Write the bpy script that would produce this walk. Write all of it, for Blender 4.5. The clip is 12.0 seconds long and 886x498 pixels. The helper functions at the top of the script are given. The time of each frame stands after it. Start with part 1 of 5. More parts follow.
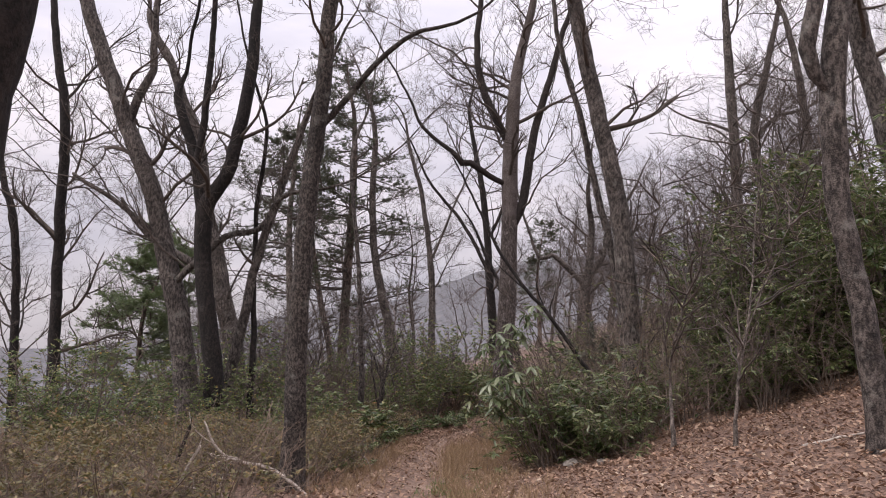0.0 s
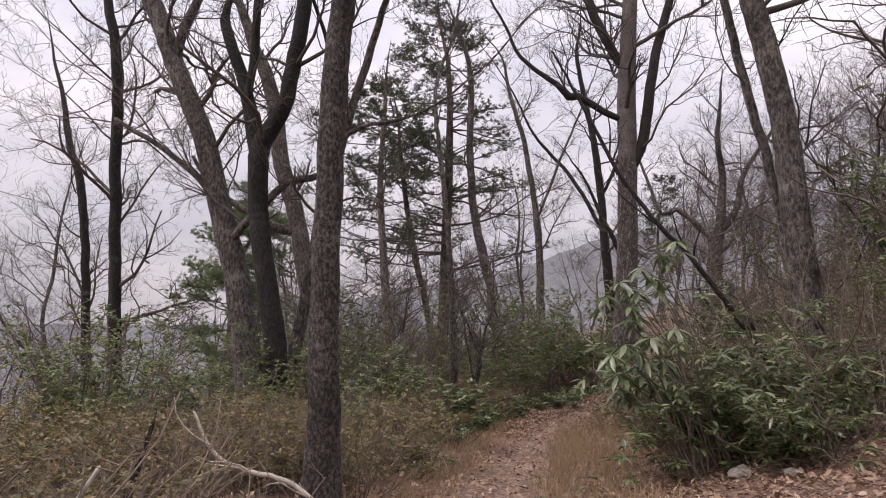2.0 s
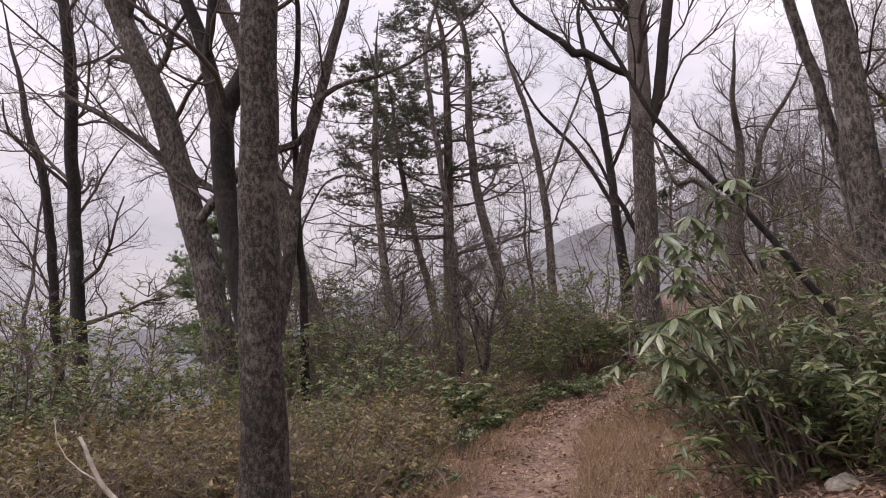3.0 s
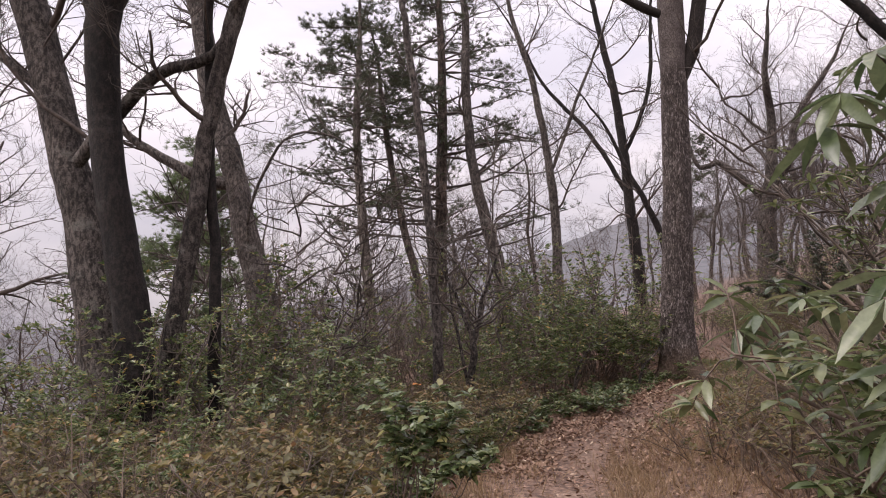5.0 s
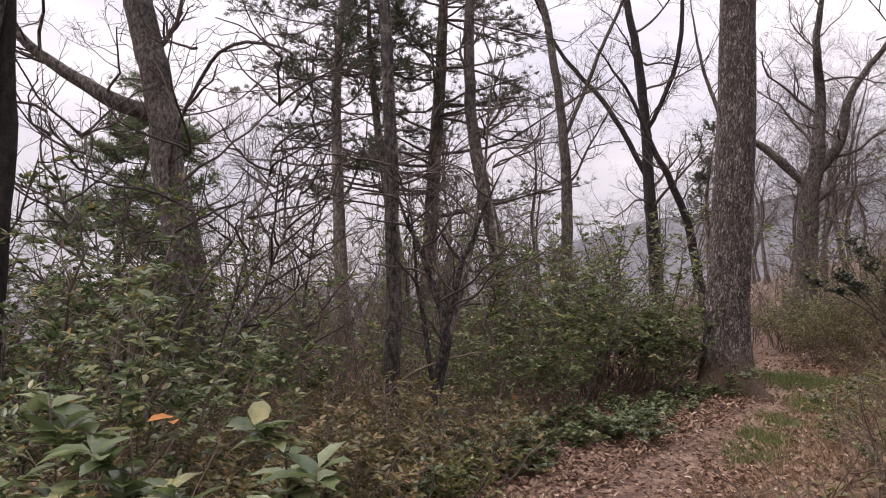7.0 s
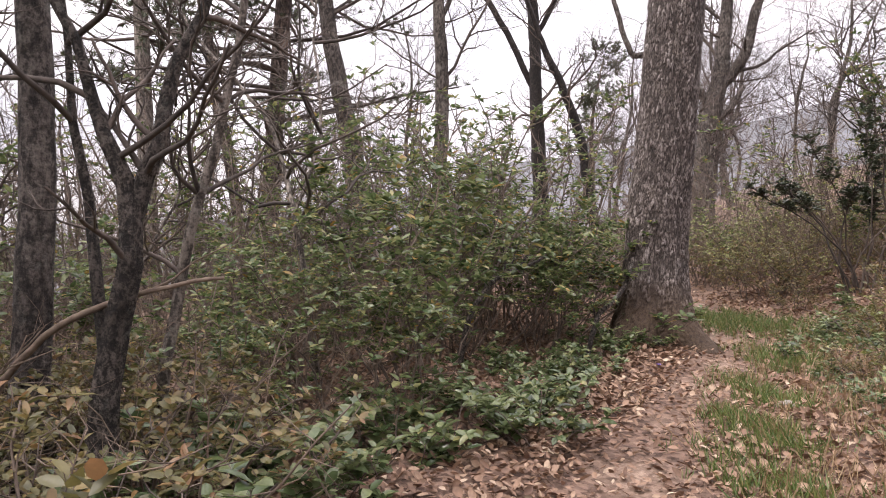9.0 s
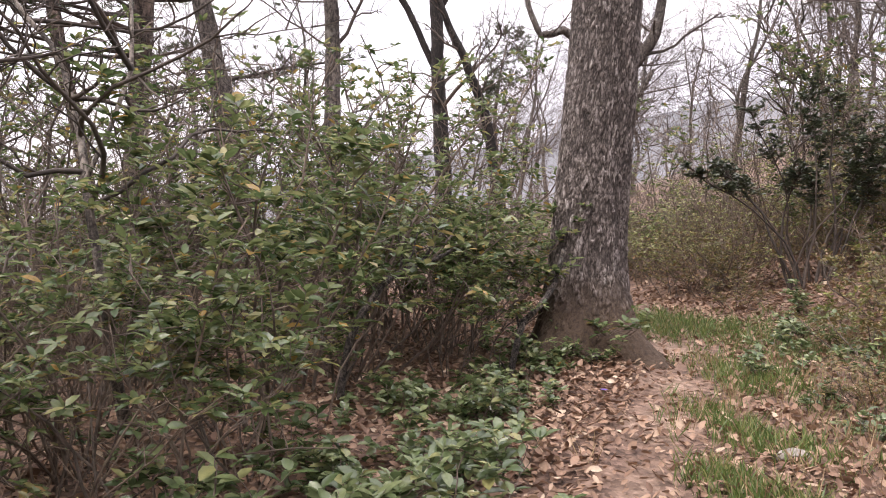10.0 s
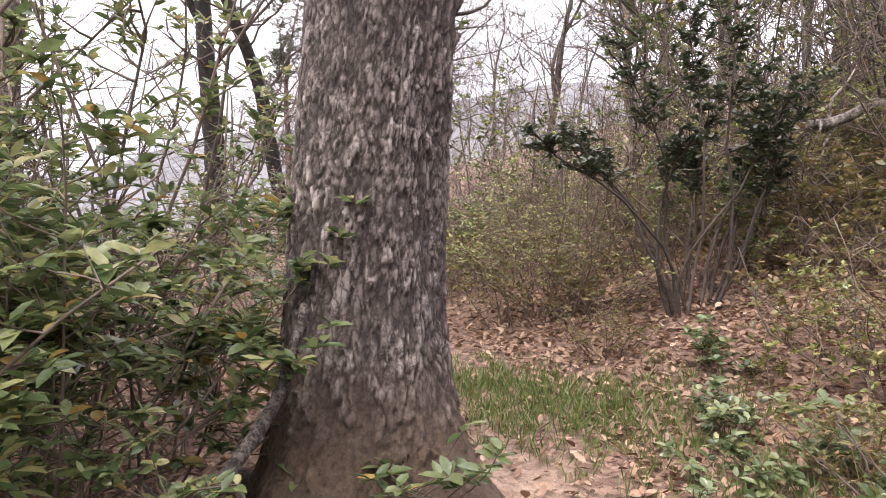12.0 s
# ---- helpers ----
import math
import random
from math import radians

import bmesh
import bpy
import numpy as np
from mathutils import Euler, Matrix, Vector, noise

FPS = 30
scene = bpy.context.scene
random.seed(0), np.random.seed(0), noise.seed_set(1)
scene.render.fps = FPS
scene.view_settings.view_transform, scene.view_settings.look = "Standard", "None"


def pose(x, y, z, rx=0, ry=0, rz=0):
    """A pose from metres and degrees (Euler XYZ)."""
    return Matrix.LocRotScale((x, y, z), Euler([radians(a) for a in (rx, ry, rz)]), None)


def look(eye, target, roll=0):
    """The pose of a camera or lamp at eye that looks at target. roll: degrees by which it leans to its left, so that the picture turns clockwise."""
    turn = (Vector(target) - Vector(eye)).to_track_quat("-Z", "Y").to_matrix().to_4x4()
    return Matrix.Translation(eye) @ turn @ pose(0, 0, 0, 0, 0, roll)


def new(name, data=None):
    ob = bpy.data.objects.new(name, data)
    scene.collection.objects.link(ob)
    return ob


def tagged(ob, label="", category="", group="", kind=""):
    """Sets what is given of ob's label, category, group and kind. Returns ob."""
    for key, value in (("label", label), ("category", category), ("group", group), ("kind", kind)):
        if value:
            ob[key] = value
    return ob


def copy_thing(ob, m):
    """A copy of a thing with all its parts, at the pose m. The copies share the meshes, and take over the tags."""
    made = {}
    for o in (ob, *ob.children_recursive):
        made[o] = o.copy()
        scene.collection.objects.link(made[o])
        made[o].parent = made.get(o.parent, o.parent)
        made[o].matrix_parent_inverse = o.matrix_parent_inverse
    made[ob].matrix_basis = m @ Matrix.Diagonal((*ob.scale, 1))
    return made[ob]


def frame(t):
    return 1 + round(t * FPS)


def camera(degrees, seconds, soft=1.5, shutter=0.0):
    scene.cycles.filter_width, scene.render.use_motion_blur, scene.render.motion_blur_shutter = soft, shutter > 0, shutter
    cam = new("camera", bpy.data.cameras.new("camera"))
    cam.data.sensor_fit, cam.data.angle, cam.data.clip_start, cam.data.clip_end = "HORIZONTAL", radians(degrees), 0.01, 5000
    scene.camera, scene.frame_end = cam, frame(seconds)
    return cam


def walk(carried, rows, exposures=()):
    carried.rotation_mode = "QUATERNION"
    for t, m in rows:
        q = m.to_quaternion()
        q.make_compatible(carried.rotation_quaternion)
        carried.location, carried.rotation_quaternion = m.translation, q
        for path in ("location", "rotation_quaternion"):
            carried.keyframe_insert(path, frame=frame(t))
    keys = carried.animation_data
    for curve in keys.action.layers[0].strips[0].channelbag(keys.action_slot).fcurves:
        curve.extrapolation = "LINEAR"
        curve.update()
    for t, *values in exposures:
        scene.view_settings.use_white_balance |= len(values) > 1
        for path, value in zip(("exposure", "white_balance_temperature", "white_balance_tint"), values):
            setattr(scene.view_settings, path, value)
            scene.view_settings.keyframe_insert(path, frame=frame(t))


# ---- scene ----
cam = camera(62.0, 12.0, soft=1.0)
PATH = [
    (0, (0.044, 0.037, 1.394), (0.057, 2.018, 1.666), 0.7),
    (0.5, (0.088, 0.947, 1.453), (0.058, 2.932, 1.703), 0.2),
    (1, (0.181, 1.908, 1.408), (0.09, 3.891, 1.656), 0.3),
    (1.5, (0.22, 2.85, 1.311), (0.069, 4.828, 1.559), 0.5),
    (2, (0.24, 3.664, 1.232), (-0.048, 5.633, 1.429), -0.1),
    (2.5, (0.145, 4.8, 1.13), (-0.167, 6.768, 1.304), -2.8),
    (3, (0.125, 5.745, 1.115), (-0.184, 7.713, 1.286), -2.7),
    (3.2, (0.112, 6.069, 1.071), (-0.204, 8.036, 1.244), -2.7),
    (4.8, (-0.014, 9.27, 0.879), (-0.332, 11.237, 1.056), -1.7),
    (5, (-0.032, 9.713, 0.855), (-0.351, 11.68, 1.03), -1.8),
    (5.5, (-0.167, 10.786, 0.789), (-0.493, 12.751, 0.964), -1.5),
    (6, (-0.248, 11.838, 0.708), (-0.578, 13.804, 0.873), 0.3),
    (6.5, (-0.294, 12.802, 0.651), (-0.629, 14.767, 0.812), 1.1),
    (7, (-0.276, 13.833, 0.586), (-0.601, 15.8, 0.746), 1.2),
    (7.1, (-0.258, 14.019, 0.563), (-0.569, 15.988, 0.718), 2.0),
    (7.2, (-0.241, 14.235, 0.563), (-0.491, 16.213, 0.721), 1.3),
    (8.8, (-0.028, 17.68, 0.281), (-0.061, 19.679, 0.323), -0.9),
    (9, (-0.111, 18.156, 0.3), (-0.109, 20.156, 0.298), 1.6),
    (9.5, (-0.05, 19.126, 0.283), (0.061, 21.122, 0.262), 1.7),
    (10, (0.094, 20.063, 0.287), (0.361, 22.045, 0.27), 1.4),
    (10.5, (0.343, 20.958, 0.271), (0.668, 22.931, 0.259), 0.7),
    (11, (0.688, 21.831, 0.282), (1.222, 23.759, 0.241), 2.8),
    (11.5, (1.089, 22.755, 0.44), (1.688, 24.663, 0.389), 2.9),
    (12, (1.455, 23.646, 0.548), (2.22, 25.493, 0.495), 0.3),
]
walk(cam, [(t, look(eye, target, roll)) for t, eye, target, roll in PATH], [(0, 0.05, 6500, 17), (2.5, 0.09, 6550, 18), (5, 0.18, 6650, 19), (7.2, 0.22, 6600, 18), (9, 0.92, 6600, 15), (9.6, 1.14, 6600, 15), (10.5, 1.0, 6600, 14), (11.2, 1.54, 6600, 12), (12, 1.4, 6600, 15)])


# ---- light ----
world = bpy.data.worlds.new("overcast_sky")
scene.world = world
world.use_nodes = True
wn, wl = world.node_tree.nodes, world.node_tree.links
wn.clear()
sky = wn.new("ShaderNodeTexSky")
sky.sky_type, sky.sun_disc = "NISHITA", False
sky.sun_elevation, sky.sun_rotation = radians(55), radians(-120)
coord = wn.new("ShaderNodeTexCoord")
stretch = wn.new("ShaderNodeMapping")
stretch.inputs["Scale"].default_value = (1.6, 1.6, 5.0)
clouds = wn.new("ShaderNodeTexNoise")
clouds.inputs["Scale"].default_value, clouds.inputs["Detail"].default_value = 1.7, 7.0
clouds.inputs["Roughness"].default_value = 0.55
tone = wn.new("ShaderNodeValToRGB")
tone.color_ramp.elements[0].position, tone.color_ramp.elements[1].position = 0.36, 0.62
tone.color_ramp.elements[0].color = (6.5, 6.4, 7.05, 1)
tone.color_ramp.elements[1].color = (8.7, 8.3, 8.6, 1)
cover = wn.new("ShaderNodeMix")
cover.data_type = "RGBA"
cover.inputs["Factor"].default_value = 0.93
back = wn.new("ShaderNodeBackground")
back.inputs["Strength"].default_value = 0.1
wout = wn.new("ShaderNodeOutputWorld")
wl.new(coord.outputs["Generated"], stretch.inputs["Vector"])
wl.new(stretch.outputs["Vector"], clouds.inputs["Vector"])
wl.new(clouds.outputs["Fac"], tone.inputs["Fac"])
wl.new(sky.outputs["Color"], cover.inputs[6])
wl.new(tone.outputs["Color"], cover.inputs[7])
axes = wn.new("ShaderNodeSeparateXYZ")
wl.new(coord.outputs["Generated"], axes.inputs["Vector"])
dome = wn.new("ShaderNodeMapRange")
dome.inputs["From Min"].default_value, dome.inputs["From Max"].default_value = 0.0, 1.0
dome.inputs["To Min"].default_value, dome.inputs["To Max"].default_value = 0.067, 0.236
wl.new(axes.outputs["Z"], dome.inputs["Value"])
wl.new(dome.outputs["Result"], back.inputs["Strength"])
wl.new(cover.outputs[2], back.inputs["Color"])
wl.new(back.outputs["Background"], wout.inputs["Surface"])

sun = new("sun", bpy.data.lights.new("sun", "SUN"))
sun.data.energy, sun.data.angle, sun.data.color = 2.0, radians(35), (1.0, 0.95, 0.88)
sun.matrix_basis = look((-22, -2, 36), (0, 12, 0))


# ---- materials ----
def shader(name):
    m = bpy.data.materials.new(name)
    m.use_nodes = True
    return m, m.node_tree.nodes, m.node_tree.links, m.node_tree.nodes["Principled BSDF"]


def ramp(nodes, stops):
    r = nodes.new("ShaderNodeValToRGB")
    r.color_ramp.elements[0].position, r.color_ramp.elements[0].color = stops[0][0], (*stops[0][1], 1)
    r.color_ramp.elements[1].position, r.color_ramp.elements[1].color = stops[-1][0], (*stops[-1][1], 1)
    for p, c in stops[1:-1]:
        r.color_ramp.elements.new(p).color = (*c, 1)
    return r


def noise_node(nodes, links, vector, scale, detail=6.0, rough=0.6):
    n = nodes.new("ShaderNodeTexNoise")
    n.inputs["Scale"].default_value, n.inputs["Detail"].default_value = scale, detail
    n.inputs["Roughness"].default_value = rough
    links.new(vector, n.inputs["Vector"])
    return n


def mixed(nodes, links, fac, a, b, mode="MIX"):
    """Colour mix of sockets or plain colours."""
    m = nodes.new("ShaderNodeMix")
    m.data_type, m.blend_type = "RGBA", mode
    for value, socket in ((fac, m.inputs["Factor"]), (a, m.inputs[6]), (b, m.inputs[7])):
        if isinstance(value, (int, float)):
            socket.default_value = value
        elif isinstance(value, tuple):
            socket.default_value = (*value, 1)
        else:
            links.new(value, socket)
    return m.outputs[2]


def shifted(nodes, links, vector, colour, amount):
    """A vector pushed about by a noise colour."""
    v = nodes.new("ShaderNodeVectorMath")
    v.operation = "MULTIPLY_ADD"
    links.new(colour, v.inputs[0])
    v.inputs[1].default_value = (amount, amount, amount)
    links.new(vector, v.inputs[2])
    return v.outputs["Vector"]


def bark(name, dark, light, lichen, scale=24.0, amount=0.4, bump=0.6, squash=0.28):
    """Rough bark: upright furrows and ridges, fine flakes, uneven lichen."""
    m, n, l, p = shader(name)
    c = n.new("ShaderNodeTexCoord")
    s = n.new("ShaderNodeMapping")
    s.inputs["Scale"].default_value = (1, 1, squash)
    l.new(c.outputs["Object"], s.inputs["Vector"])
    furrows = noise_node(n, l, s.outputs["Vector"], scale, 7, 0.62)
    flakes = noise_node(n, l, c.outputs["Object"], scale * 2.6, 6, 0.65)
    height = mixed(n, l, 0.4, furrows.outputs["Fac"], flakes.outputs["Fac"])
    tone1 = ramp(n, [(0.4, tuple(x * 0.4 for x in dark)), (0.47, dark), (0.56, light), (0.66, tuple(x * 1.35 for x in light))])
    l.new(height, tone1.inputs["Fac"])
    patch = noise_node(n, l, c.outputs["Object"], 3.2, 8, 0.75)
    spots = ramp(n, [(0.56, (0, 0, 0)), (0.66, (amount, amount, amount))])
    l.new(patch.outputs["Fac"], spots.inputs["Fac"])
    wide = noise_node(n, l, c.outputs["Object"], 1.3, 5, 0.6)
    damp = ramp(n, [(0.36, (0.45, 0.42, 0.4)), (0.52, (0.95, 0.95, 0.95)), (0.7, (1.3, 1.3, 1.27))])
    l.new(wide.outputs["Fac"], damp.inputs["Fac"])
    scars = noise_node(n, l, shifted(n, l, c.outputs["Object"], flakes.outputs["Color"], 0.05), 11.0, 3, 0.5)
    dots = ramp(n, [(0.6, (1, 1, 1)), (0.68, (0.45, 0.43, 0.4))])
    l.new(scars.outputs["Fac"], dots.inputs["Fac"])
    base = mixed(n, l, 1.0, mixed(n, l, 1.0, tone1.outputs["Color"], damp.outputs["Color"], "MULTIPLY"), dots.outputs["Color"], "MULTIPLY")
    l.new(mixed(n, l, spots.outputs["Color"], base, lichen), p.inputs["Base Color"])
    p.inputs["Roughness"].default_value = 0.92
    b = n.new("ShaderNodeBump")
    b.inputs["Strength"].default_value, b.inputs["Distance"].default_value = bump, 0.08
    l.new(height, b.inputs["Height"])
    l.new(b.outputs["Normal"], p.inputs["Normal"])
    return m


def oak_bark():
    """Grey bark plates (attribute 'plate' is 1 on a plate, 0 in a furrow), pale lichen, brown mossy foot."""
    m, n, l, p = shader("oak_bark")
    c = n.new("ShaderNodeTexCoord")
    tall = n.new("ShaderNodeMapping")
    tall.inputs["Scale"].default_value = (1, 1, 0.4)
    l.new(c.outputs["Object"], tall.inputs["Vector"])
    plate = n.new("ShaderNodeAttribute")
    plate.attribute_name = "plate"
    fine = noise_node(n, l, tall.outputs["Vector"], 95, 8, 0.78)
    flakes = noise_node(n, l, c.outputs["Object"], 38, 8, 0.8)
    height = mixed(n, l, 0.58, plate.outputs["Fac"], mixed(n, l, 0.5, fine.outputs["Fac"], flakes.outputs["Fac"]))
    # Furrows get their own darker tone plus the shade of their depth, as colour.
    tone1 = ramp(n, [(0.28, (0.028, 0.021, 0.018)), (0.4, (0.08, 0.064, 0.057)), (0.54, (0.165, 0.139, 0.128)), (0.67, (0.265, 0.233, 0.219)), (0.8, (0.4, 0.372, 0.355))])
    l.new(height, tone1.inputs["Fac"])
    big = noise_node(n, l, c.outputs["Object"], 3.4, 8, 0.72)
    spots = ramp(n, [(0.36, (0.68, 0.64, 0.62)), (0.52, (1, 1, 1)), (0.68, (1.4, 1.42, 1.36))])
    l.new(big.outputs["Fac"], spots.inputs["Fac"])
    cracks = n.new("ShaderNodeTexVoronoi")
    cracks.feature = "DISTANCE_TO_EDGE"
    cracks.inputs["Scale"].default_value = 34.0
    l.new(shifted(n, l, tall.outputs["Vector"], flakes.outputs["Color"], 0.045), cracks.inputs["Vector"])
    split = ramp(n, [(0.0, (0.22, 0.2, 0.19)), (0.07, (0.72, 0.7, 0.7)), (0.2, (1.12, 1.12, 1.12))])
    l.new(cracks.outputs["Distance"], split.inputs["Fac"])
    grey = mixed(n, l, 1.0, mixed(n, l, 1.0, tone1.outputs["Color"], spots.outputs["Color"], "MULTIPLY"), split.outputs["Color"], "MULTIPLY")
    soil = ramp(n, [(0.35, (0.03, 0.02, 0.014)), (0.52, (0.085, 0.056, 0.038)), (0.7, (0.13, 0.1, 0.06))])
    l.new(flakes.outputs["Fac"], soil.inputs["Fac"])
    axes = n.new("ShaderNodeSeparateXYZ")
    l.new(shifted(n, l, c.outputs["Object"], big.outputs["Color"], 0.5), axes.inputs["Vector"])
    foot = n.new("ShaderNodeMapRange")
    foot.inputs["From Min"].default_value, foot.inputs["From Max"].default_value = 0.9, 1.3
    foot.inputs["To Min"].default_value, foot.inputs["To Max"].default_value = 1.0, 0.0
    l.new(axes.outputs["Z"], foot.inputs["Value"])
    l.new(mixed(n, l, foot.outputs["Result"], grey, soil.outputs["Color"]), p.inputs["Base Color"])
    p.inputs["Roughness"].default_value = 0.92
    b = n.new("ShaderNodeBump")
    b.inputs["Strength"].default_value, b.inputs["Distance"].default_value = 0.8, 0.03
    l.new(height, b.inputs["Height"])
    l.new(b.outputs["Normal"], p.inputs["Normal"])
    return m


def foliage(name, stops, gloss=0.4, through_light=0.25):
    """Leaves that differ one from another, with a paler blotch here and there."""
    m, n, l, p = shader(name)
    g = n.new("ShaderNodeNewGeometry")
    r = ramp(n, stops)
    l.new(g.outputs["Random Per Island"], r.inputs["Fac"])
    c = n.new("ShaderNodeTexCoord")
    blotch = noise_node(n, l, c.outputs["Object"], 28.0, 4, 0.6)
    shade = ramp(n, [(0.3, (0.72, 0.72, 0.68)), (0.7, (1.2, 1.18, 1.1))])
    l.new(blotch.outputs["Fac"], shade.inputs["Fac"])
    colour = mixed(n, l, 1.0, r.outputs["Color"], shade.outputs["Color"], "MULTIPLY")
    l.new(colour, p.inputs["Base Color"])
    p.inputs["Roughness"].default_value = gloss
    p.inputs["Specular IOR Level"].default_value = 0.75
    t = n.new("ShaderNodeBsdfTranslucent")
    l.new(colour, t.inputs["Color"])
    mix = n.new("ShaderNodeMixShader")
    mix.inputs["Fac"].default_value = through_light
    l.new(p.outputs["BSDF"], mix.inputs[1])
    l.new(t.outputs["BSDF"], mix.inputs[2])
    l.new(mix.outputs["Shader"], n["Material Output"].inputs["Surface"])
    return m


def twig_wood(name, a, b, scale=14.0):
    m, n, l, p = shader(name)
    c = n.new("ShaderNodeTexCoord")
    t = noise_node(n, l, c.outputs["Object"], scale, 5, 0.65)
    r = ramp(n, [(0.32, a), (0.68, b)])
    l.new(t.outputs["Fac"], r.inputs["Fac"])
    g = n.new("ShaderNodeNewGeometry")
    shift = ramp(n, [(0.0, (0.7, 0.7, 0.7)), (1.0, (1.25, 1.2, 1.15))])
    l.new(g.outputs["Random Per Island"], shift.inputs["Fac"])
    l.new(mixed(n, l, 1.0, r.outputs["Color"], shift.outputs["Color"], "MULTIPLY"), p.inputs["Base Color"])
    p.inputs["Roughness"].default_value = 0.88
    return m


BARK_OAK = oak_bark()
BARK_GREY = bark("grey_bark", (0.055, 0.045, 0.04), (0.165, 0.14, 0.123), (0.29, 0.275, 0.245), 20.0, 0.55, 0.9, 0.45)
BARK_DARK = bark("dark_bark", (0.01, 0.007, 0.006), (0.026, 0.019, 0.016), (0.15, 0.14, 0.125), 20.0, 0.22, 0.6, 0.5)
BARK_PLATES = bark("plated_brown_bark", (0.035, 0.028, 0.024), (0.145, 0.12, 0.103), (0.28, 0.27, 0.24), 34.0, 0.55, 1.0, 0.6)
BARK_ROOT = bark("brown_mossy_root_bark", (0.03, 0.02, 0.014), (0.085, 0.056, 0.038), (0.09, 0.085, 0.045), 34.0, 0.35, 0.8, 0.6)
BARK_PINE = bark("pine_bark", (0.06, 0.045, 0.038), (0.19, 0.145, 0.12), (0.22, 0.2, 0.17), 12.0, 0.2, 0.7)
BARK_PALE = bark("pale_bark", (0.085, 0.07, 0.06), (0.25, 0.215, 0.185), (0.36, 0.35, 0.31), 22.0, 0.5, 0.4)
TWIG_DARK = twig_wood("dark_twigs", (0.042, 0.034, 0.03), (0.115, 0.093, 0.08))
TWIG_BRUSH = twig_wood("brown_brush_stems", (0.085, 0.062, 0.047), (0.225, 0.17, 0.132))
TWIG_GREY = twig_wood("grey_brown_stems", (0.07, 0.054, 0.044), (0.2, 0.158, 0.13))
TWIG_DEAD = twig_wood("weathered_dead_wood", (0.22, 0.19, 0.165), (0.46, 0.42, 0.37))
LEAF_LAUREL = foliage("laurel_leaves", [(0.0, (0.055, 0.092, 0.038)), (0.4, (0.13, 0.175, 0.074)), (0.8, (0.225, 0.258, 0.122)), (0.95, (0.33, 0.31, 0.14)), (1.0, (0.36, 0.22, 0.065))], 0.27, 0.42)
LEAF_OLIVE = foliage("olive_leaves", [(0.0, (0.085, 0.085, 0.032)), (0.45, (0.16, 0.145, 0.052)), (0.8, (0.24, 0.185, 0.075)), (1.0, (0.28, 0.155, 0.075))], 0.45, 0.4)
LEAF_RHODO = foliage("rhododendron_leaves", [(0.0, (0.055, 0.085, 0.034)), (0.5, (0.12, 0.155, 0.066)), (0.85, (0.215, 0.24, 0.12)), (1.0, (0.31, 0.3, 0.17))], 0.25, 0.35)
LEAF_YOUNG = foliage("young_green_leaves", [(0.0, (0.13, 0.17, 0.045)), (0.5, (0.22, 0.25, 0.075)), (0.9, (0.33, 0.34, 0.12)), (1.0, (0.42, 0.34, 0.12))], 0.3, 0.35)
LEAF_SEEDLING = foliage("seedling_leaves", [(0.0, (0.065, 0.1, 0.042)), (0.5, (0.135, 0.18, 0.082)), (0.9, (0.235, 0.275, 0.14)), (1.0, (0.31, 0.29, 0.12))], 0.26, 0.35)
# Paler version of the rhododendron leaves: gloss and backlight put into the colour.
LEAF_LONG = foliage("long_leaves_painted_gloss", [(0.0, (0.08, 0.115, 0.056)), (0.5, (0.15, 0.19, 0.1)), (1.0, (0.245, 0.28, 0.17))], 0.25, 0.3)
LEAF_HOLLY = foliage("holly_leaves", [(0.0, (0.035, 0.05, 0.03)), (0.6, (0.065, 0.085, 0.05)), (1.0, (0.13, 0.145, 0.085))], 0.28, 0.25)
LEAF_DRY = foliage("dry_fallen_leaves", [(0.0, (0.115, 0.06, 0.038)), (0.35, (0.21, 0.122, 0.08)), (0.75, (0.315, 0.2, 0.14)), (0.93, (0.38, 0.265, 0.19)), (1.0, (0.5, 0.4, 0.31))], 0.75, 0.1)
NEEDLES = foliage("pine_needles", [(0.0, (0.035, 0.05, 0.024)), (0.6, (0.06, 0.078, 0.036)), (1.0, (0.1, 0.1, 0.05))], 0.5, 0.15)
NEEDLES_YOUNG = foliage("young_pine_needles", [(0.0, (0.1, 0.15, 0.07)), (0.6, (0.15, 0.2, 0.095)), (1.0, (0.2, 0.24, 0.12))], 0.5, 0.35)
GRASS = foliage("trail_grass", [(0.0, (0.07, 0.12, 0.03)), (0.6, (0.12, 0.18, 0.045)), (0.85, (0.2, 0.22, 0.07)), (1.0, (0.34, 0.28, 0.14))], 0.5, 0.3)
STRAW = foliage("dry_grass", [(0.0, (0.2, 0.13, 0.07)), (0.6, (0.3, 0.2, 0.115)), (1.0, (0.4, 0.3, 0.19))], 0.7, 0.25)
PETAL = foliage("violet_petals", [(0.0, (0.16, 0.11, 0.5)), (1.0, (0.24, 0.18, 0.62))], 0.5, 0.3)
RUST = foliage("orange_leaf", [(0.0, (0.5, 0.16, 0.02)), (1.0, (0.6, 0.25, 0.03))], 0.5, 0.3)


